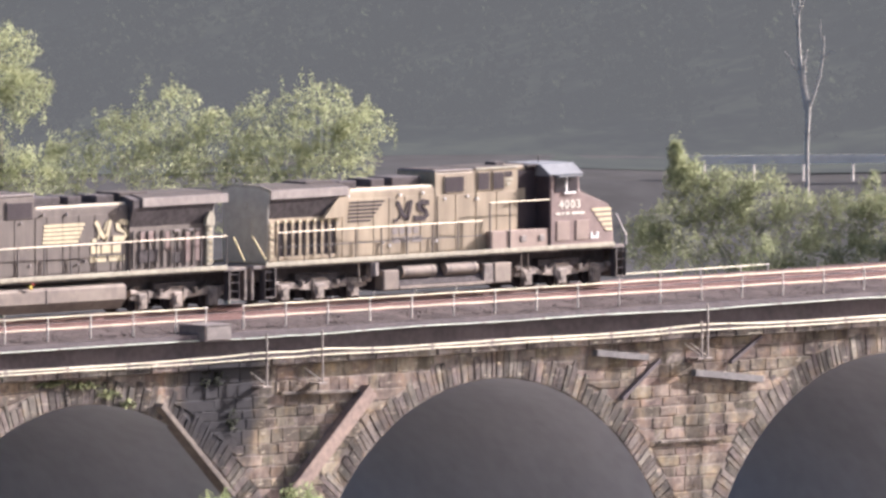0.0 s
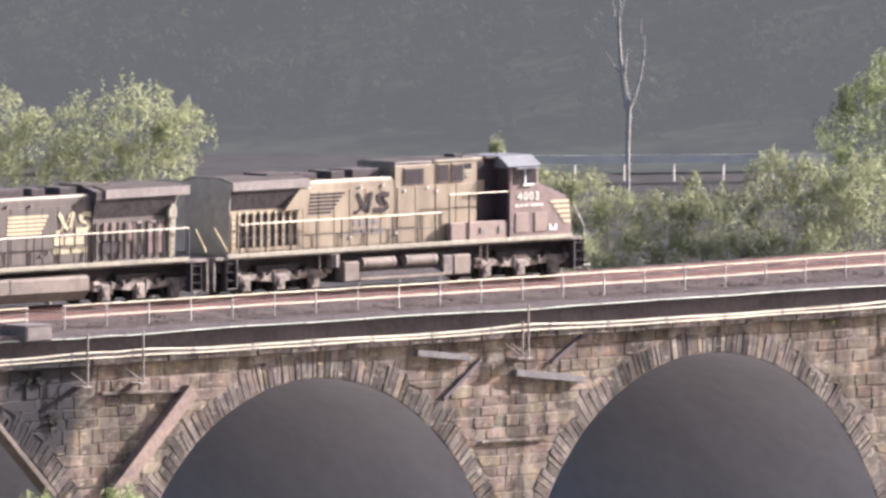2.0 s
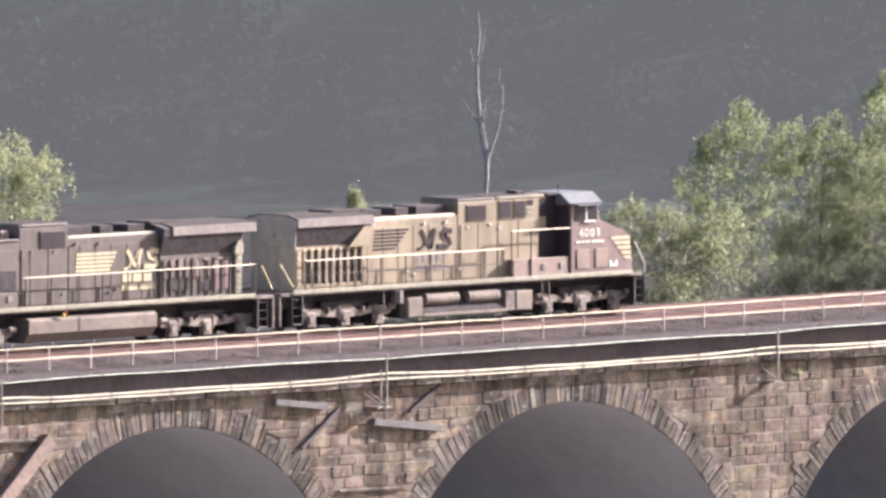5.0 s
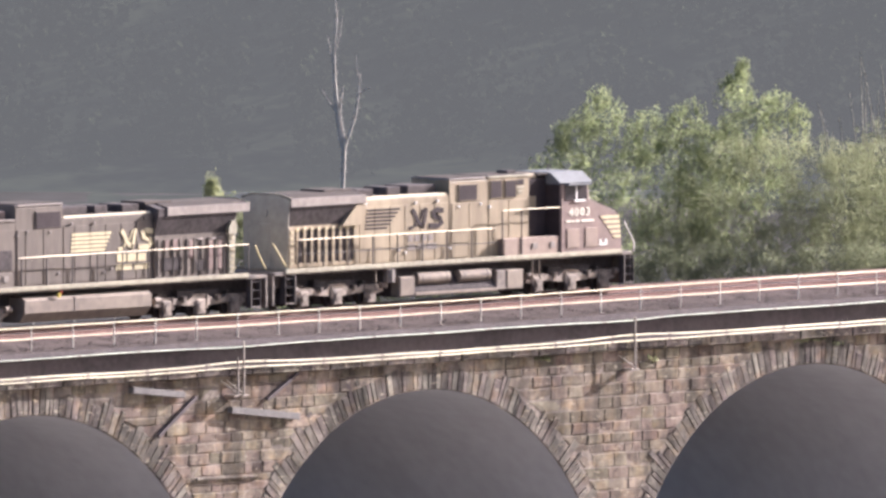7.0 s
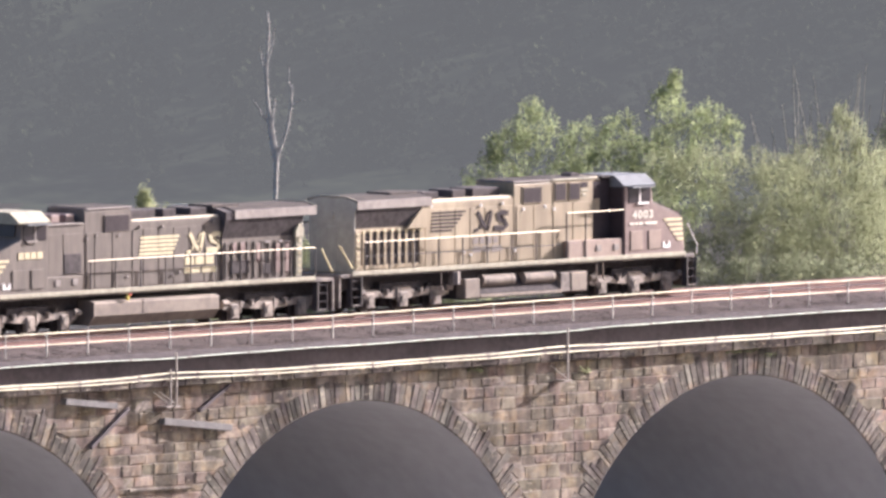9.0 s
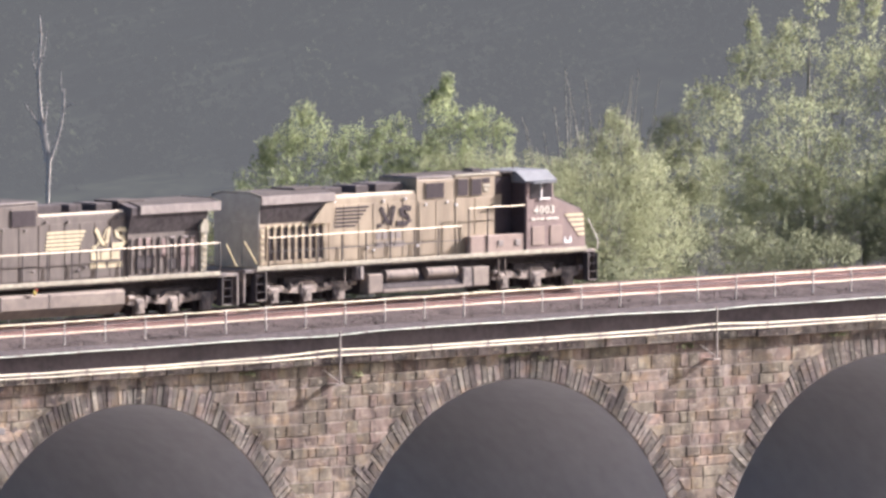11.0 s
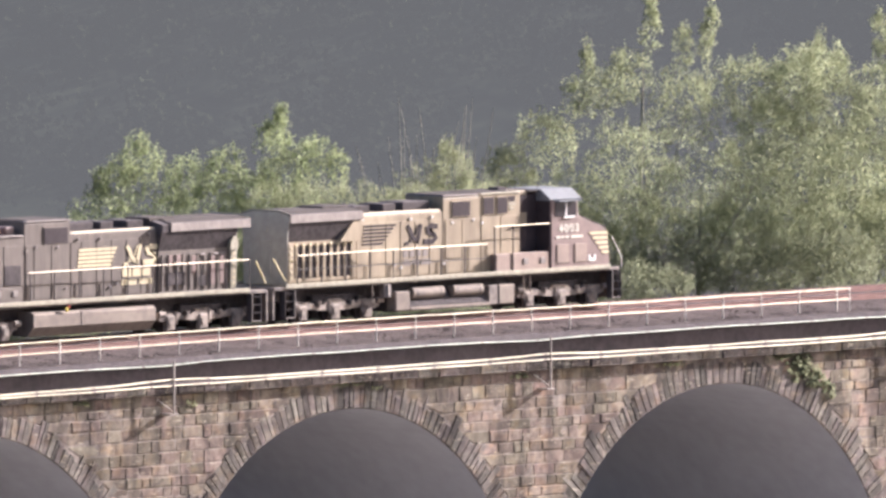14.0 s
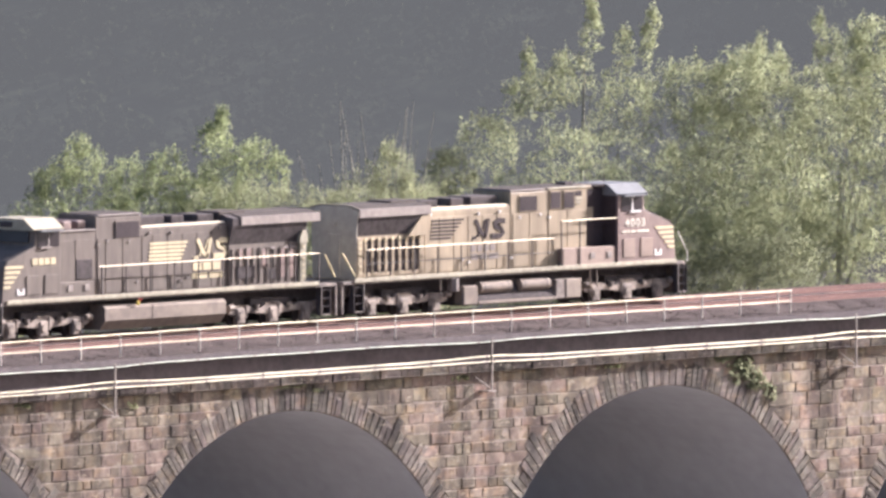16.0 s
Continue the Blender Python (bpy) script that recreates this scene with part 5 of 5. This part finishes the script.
# ---- details on the bridge face ----
def beam(name, label, category, a, b, thick, deep, mat, out=0.02):
    """A straight piece lying on the face from a to b, given as (x, z)."""
    t = thing(name, label, category)
    d = Vector((b[0] - a[0], b[1] - a[1]))
    n = Vector((-d.y, d.x)).normalized() * thick / 2
    q = [(a[0] - n.x, a[1] - n.y), (b[0] - n.x, b[1] - n.y), (b[0] + n.x, b[1] + n.y), (a[0] + n.x, a[1] + n.y)]
    part("slab", prism(B(), q, -out - deep, 0.2, 0.02), mat, t)
    return t


beam("stone_slab", "grey slab ledge set askew in the bridge face", "slab", (-6.56, -2.10), (-3.57, -2.42), 0.26, 0.28, CONCRETE)
beam("stone_slab", "long grey slab ledge set askew in the bridge face", "slab", (-0.9, -3.16), (3.03, -3.60), 0.28, 0.30, CONCRETE)
beam("stone_slab", "thin stone ledge under the pipe posts", "slab", (-24.4, -2.90), (-19.8, -3.02), 0.12, 0.22, COPING)
beam("stone_slab", "thin dark stone ledge low on the pier", "slab", (-2.75, -5.9), (1.0, -5.93), 0.10, 0.16, COPING)
# Two dark bars added in place of slanting shadows from the pipe posts.
beam("drain_pipe", "dark slanting bar drawn as a cast shadow on the bridge face", "pipe", (-2.76, -2.55), (-4.94, -4.05), 0.16, 0.14, DARK_WALL)
beam("drain_pipe", "dark slanting bar drawn as a cast shadow below the pipes", "pipe", (3.13, -1.85), (1.33, -2.85), 0.14, 0.14, DARK_WALL)
beam("brace_beam", "rust-brown slanting beam beside the arch ring", "beam", (-19.45, -3.0), (-23.85, -6.95), 0.62, 0.42, RUST_BEAM)
beam("brace_beam", "narrow dull brown slanting beam beside the arch ring", "beam", (-31.25, -3.05), (-27.2, -6.85), 0.22, 0.42, DULL_BEAM)

cabinet = thing("signal_cabinet", "weathered steel cabinet on the bridge ledge", "cabinet")
part("body", box(B(), -28.80, -27.30, -0.34, 1.15, -0.65, -0.02, 0.03), BOX_PAINT, cabinet)
part("lid", box(B(), -28.84, -27.26, -0.38, 1.19, -0.02, 0.02, 0.015), BOX_PAINT, cabinet)
part("door", box(B(), -28.7, -27.4, -0.365, -0.33, -0.59, -0.07, 0.012), BOX_PAINT, cabinet)


def ivy(spots, mat, label, seed):
    t = thing("ivy", label, "plant")
    rnd = random.Random(seed)
    cloud = []
    for x, z, w, h, n in spots:
        leaves(cloud, (x, -0.06, z), (w, 0.16, h), n, rnd, 0.17, 0.1)
    leaf_part("foliage", cloud, mat, t)


ivy([(61.2, -2.35, 0.9, 0.7, 420), (62.2, -2.9, 0.7, 0.5, 260), (63.0, -3.4, 0.5, 0.4, 120), (60.2, -1.8, 0.7, 0.3, 160)], LEAF_LOW, "green ivy hanging over the arch ring", 31)
ivy([(-37.0, -1.95, 1.1, 0.12, 120), (-35.3, -2.1, 1.0, 0.16, 150), (-33.9, -2.5, 0.7, 0.2, 130), (-32.8, -2.95, 0.5, 0.2, 80)], LEAF_DARK, "mossy weeds along the arch ring", 32)
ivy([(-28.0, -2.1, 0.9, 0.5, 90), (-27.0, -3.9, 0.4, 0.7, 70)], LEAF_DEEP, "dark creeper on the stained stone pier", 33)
ivy([(17.5, -1.9, 0.7, 0.12, 40), (24.1, -2.2, 0.4, 0.16, 26), (33.7, -1.86, 1.3, 0.1, 60), (35.2, -2.1, 0.5, 0.1, 20), (44.0, -1.95, 0.6, 0.14, 34), (53.3, -1.9, 1.0, 0.1, 40)], LEAF_MID, "sparse weeds rooted under the coping stones", 34)

def gravel_bar(x, y, reach, tall):
    bm = B()
    rings, n = 7, 28
    rows = [[bm.verts.new((x + reach * k / rings * (1 + 0.2 * noise.noise((q, k * 0.3, 2))) * math.cos(2 * math.pi * q / n),
                           y + reach * 0.7 * k / rings * math.sin(2 * math.pi * q / n),
                           -17.6 + tall * (1 - (k / rings) ** 2))) for q in range(n)] for k in range(1, rings + 1)]
    for a, b in zip(rows, rows[1:]):
        for q in range(n):
            bm.faces.new((a[q], a[(q + 1) % n], b[(q + 1) % n], b[q]))
    bm.faces.new(rows[0])
    tagged(part("gravel_bar", bm, EARTH, None), "low gravel bar at the foot of the pier", "gravel bar", kind="structure")


gravel_bar(-28.0, -4.2, 7.0, 0.7)
tree("bank_bush", -28.4, -4.0, -17.2, [(-3.3, 0, -7.25, 0.85), (-3.3, 0.2, -8.4, 1.2), (1.3, 0, -7.25, 0.9), (1.9, 0.2, -7.9, 1.1), (0.2, 0.2, -9.0, 1.7), (-2.0, 0, -9.6, 1.8), (2.3, 0.3, -9.6, 1.6), (-0.6, 0, -12, 2.6)], LEAF, "bright green bush at the foot of the pier", "bush", seed=12)


def guard_rail():
    g = thing("guard_rail", "pale roadside guard rail on the far bank", "guard rail")
    a, b = Vector((98.0, 98.0, -3.15)), Vector((114.0, 82.0, -3.0))
    way = (b - a).normalized()
    side = Vector((-way.y, way.x, 0)) * 0.04
    bm = B()
    vs = [bm.verts.new(p + q + Vector((0, 0, z))) for p in (a, b) for q, z in ((side, 0.42), (-side, 0.42), (-side, 0.80), (side, 0.80))]
    for i in range(4):
        bm.faces.new((vs[i], vs[(i + 1) % 4], vs[4 + (i + 1) % 4], vs[4 + i]))
    part("rail_beam", bm, PALE_RAIL, g)
    for k in range(10):
        p = a.lerp(b, (k + 0.5) / 10)
        part("post", box(B(), p.x - 0.04, p.x + 0.04, p.y - 0.04, p.y + 0.04, p.z - 0.4, p.z + 0.62), PALE_RAIL, g)


guard_rail()


def motions():
    """The train rolls along the far track at a steady pace."""
    def along(t):
        return 6.47753737e-05 * t ** 3 - 5.19506480e-03 * t ** 2 + 4.01166819 * t - 18.2536676
    def rise(x, turn):
        way = 1 if turn == 0 else -1
        return sum(grade(x + way * d) for d in (2, 10, 18)) / 3
    steps = [i * 0.125 for i in range(129)]
    for loco, sets, gap, turn in TRAIN:
        walk(loco, [(i * 0.5, pose(along(i * 0.5) + gap, 8.35, 0.12 + rise(along(i * 0.5) + gap, turn), 0, 0, turn)) for i in range(33)])
        for ws, ax in sets:
            sign = 1 if turn == 0 else -1
            walk(ws, [(t, pose(ax, 0, 0.53, 0, math.degrees(sign * (along(t) - along(0)) / 0.53), 0)) for t in steps])


TRAIN = []
lead, lead_sets = lead_locomotive()
TRAIN.append((lead, lead_sets, 0.0, 0))
second, second_sets = trailing_locomotive()
TRAIN.append((second, second_sets, -2.9, 180))

bridge_face = (coping, voussoirs, face_stones)
for build in bridge_face:
    build(bridge)

motions()
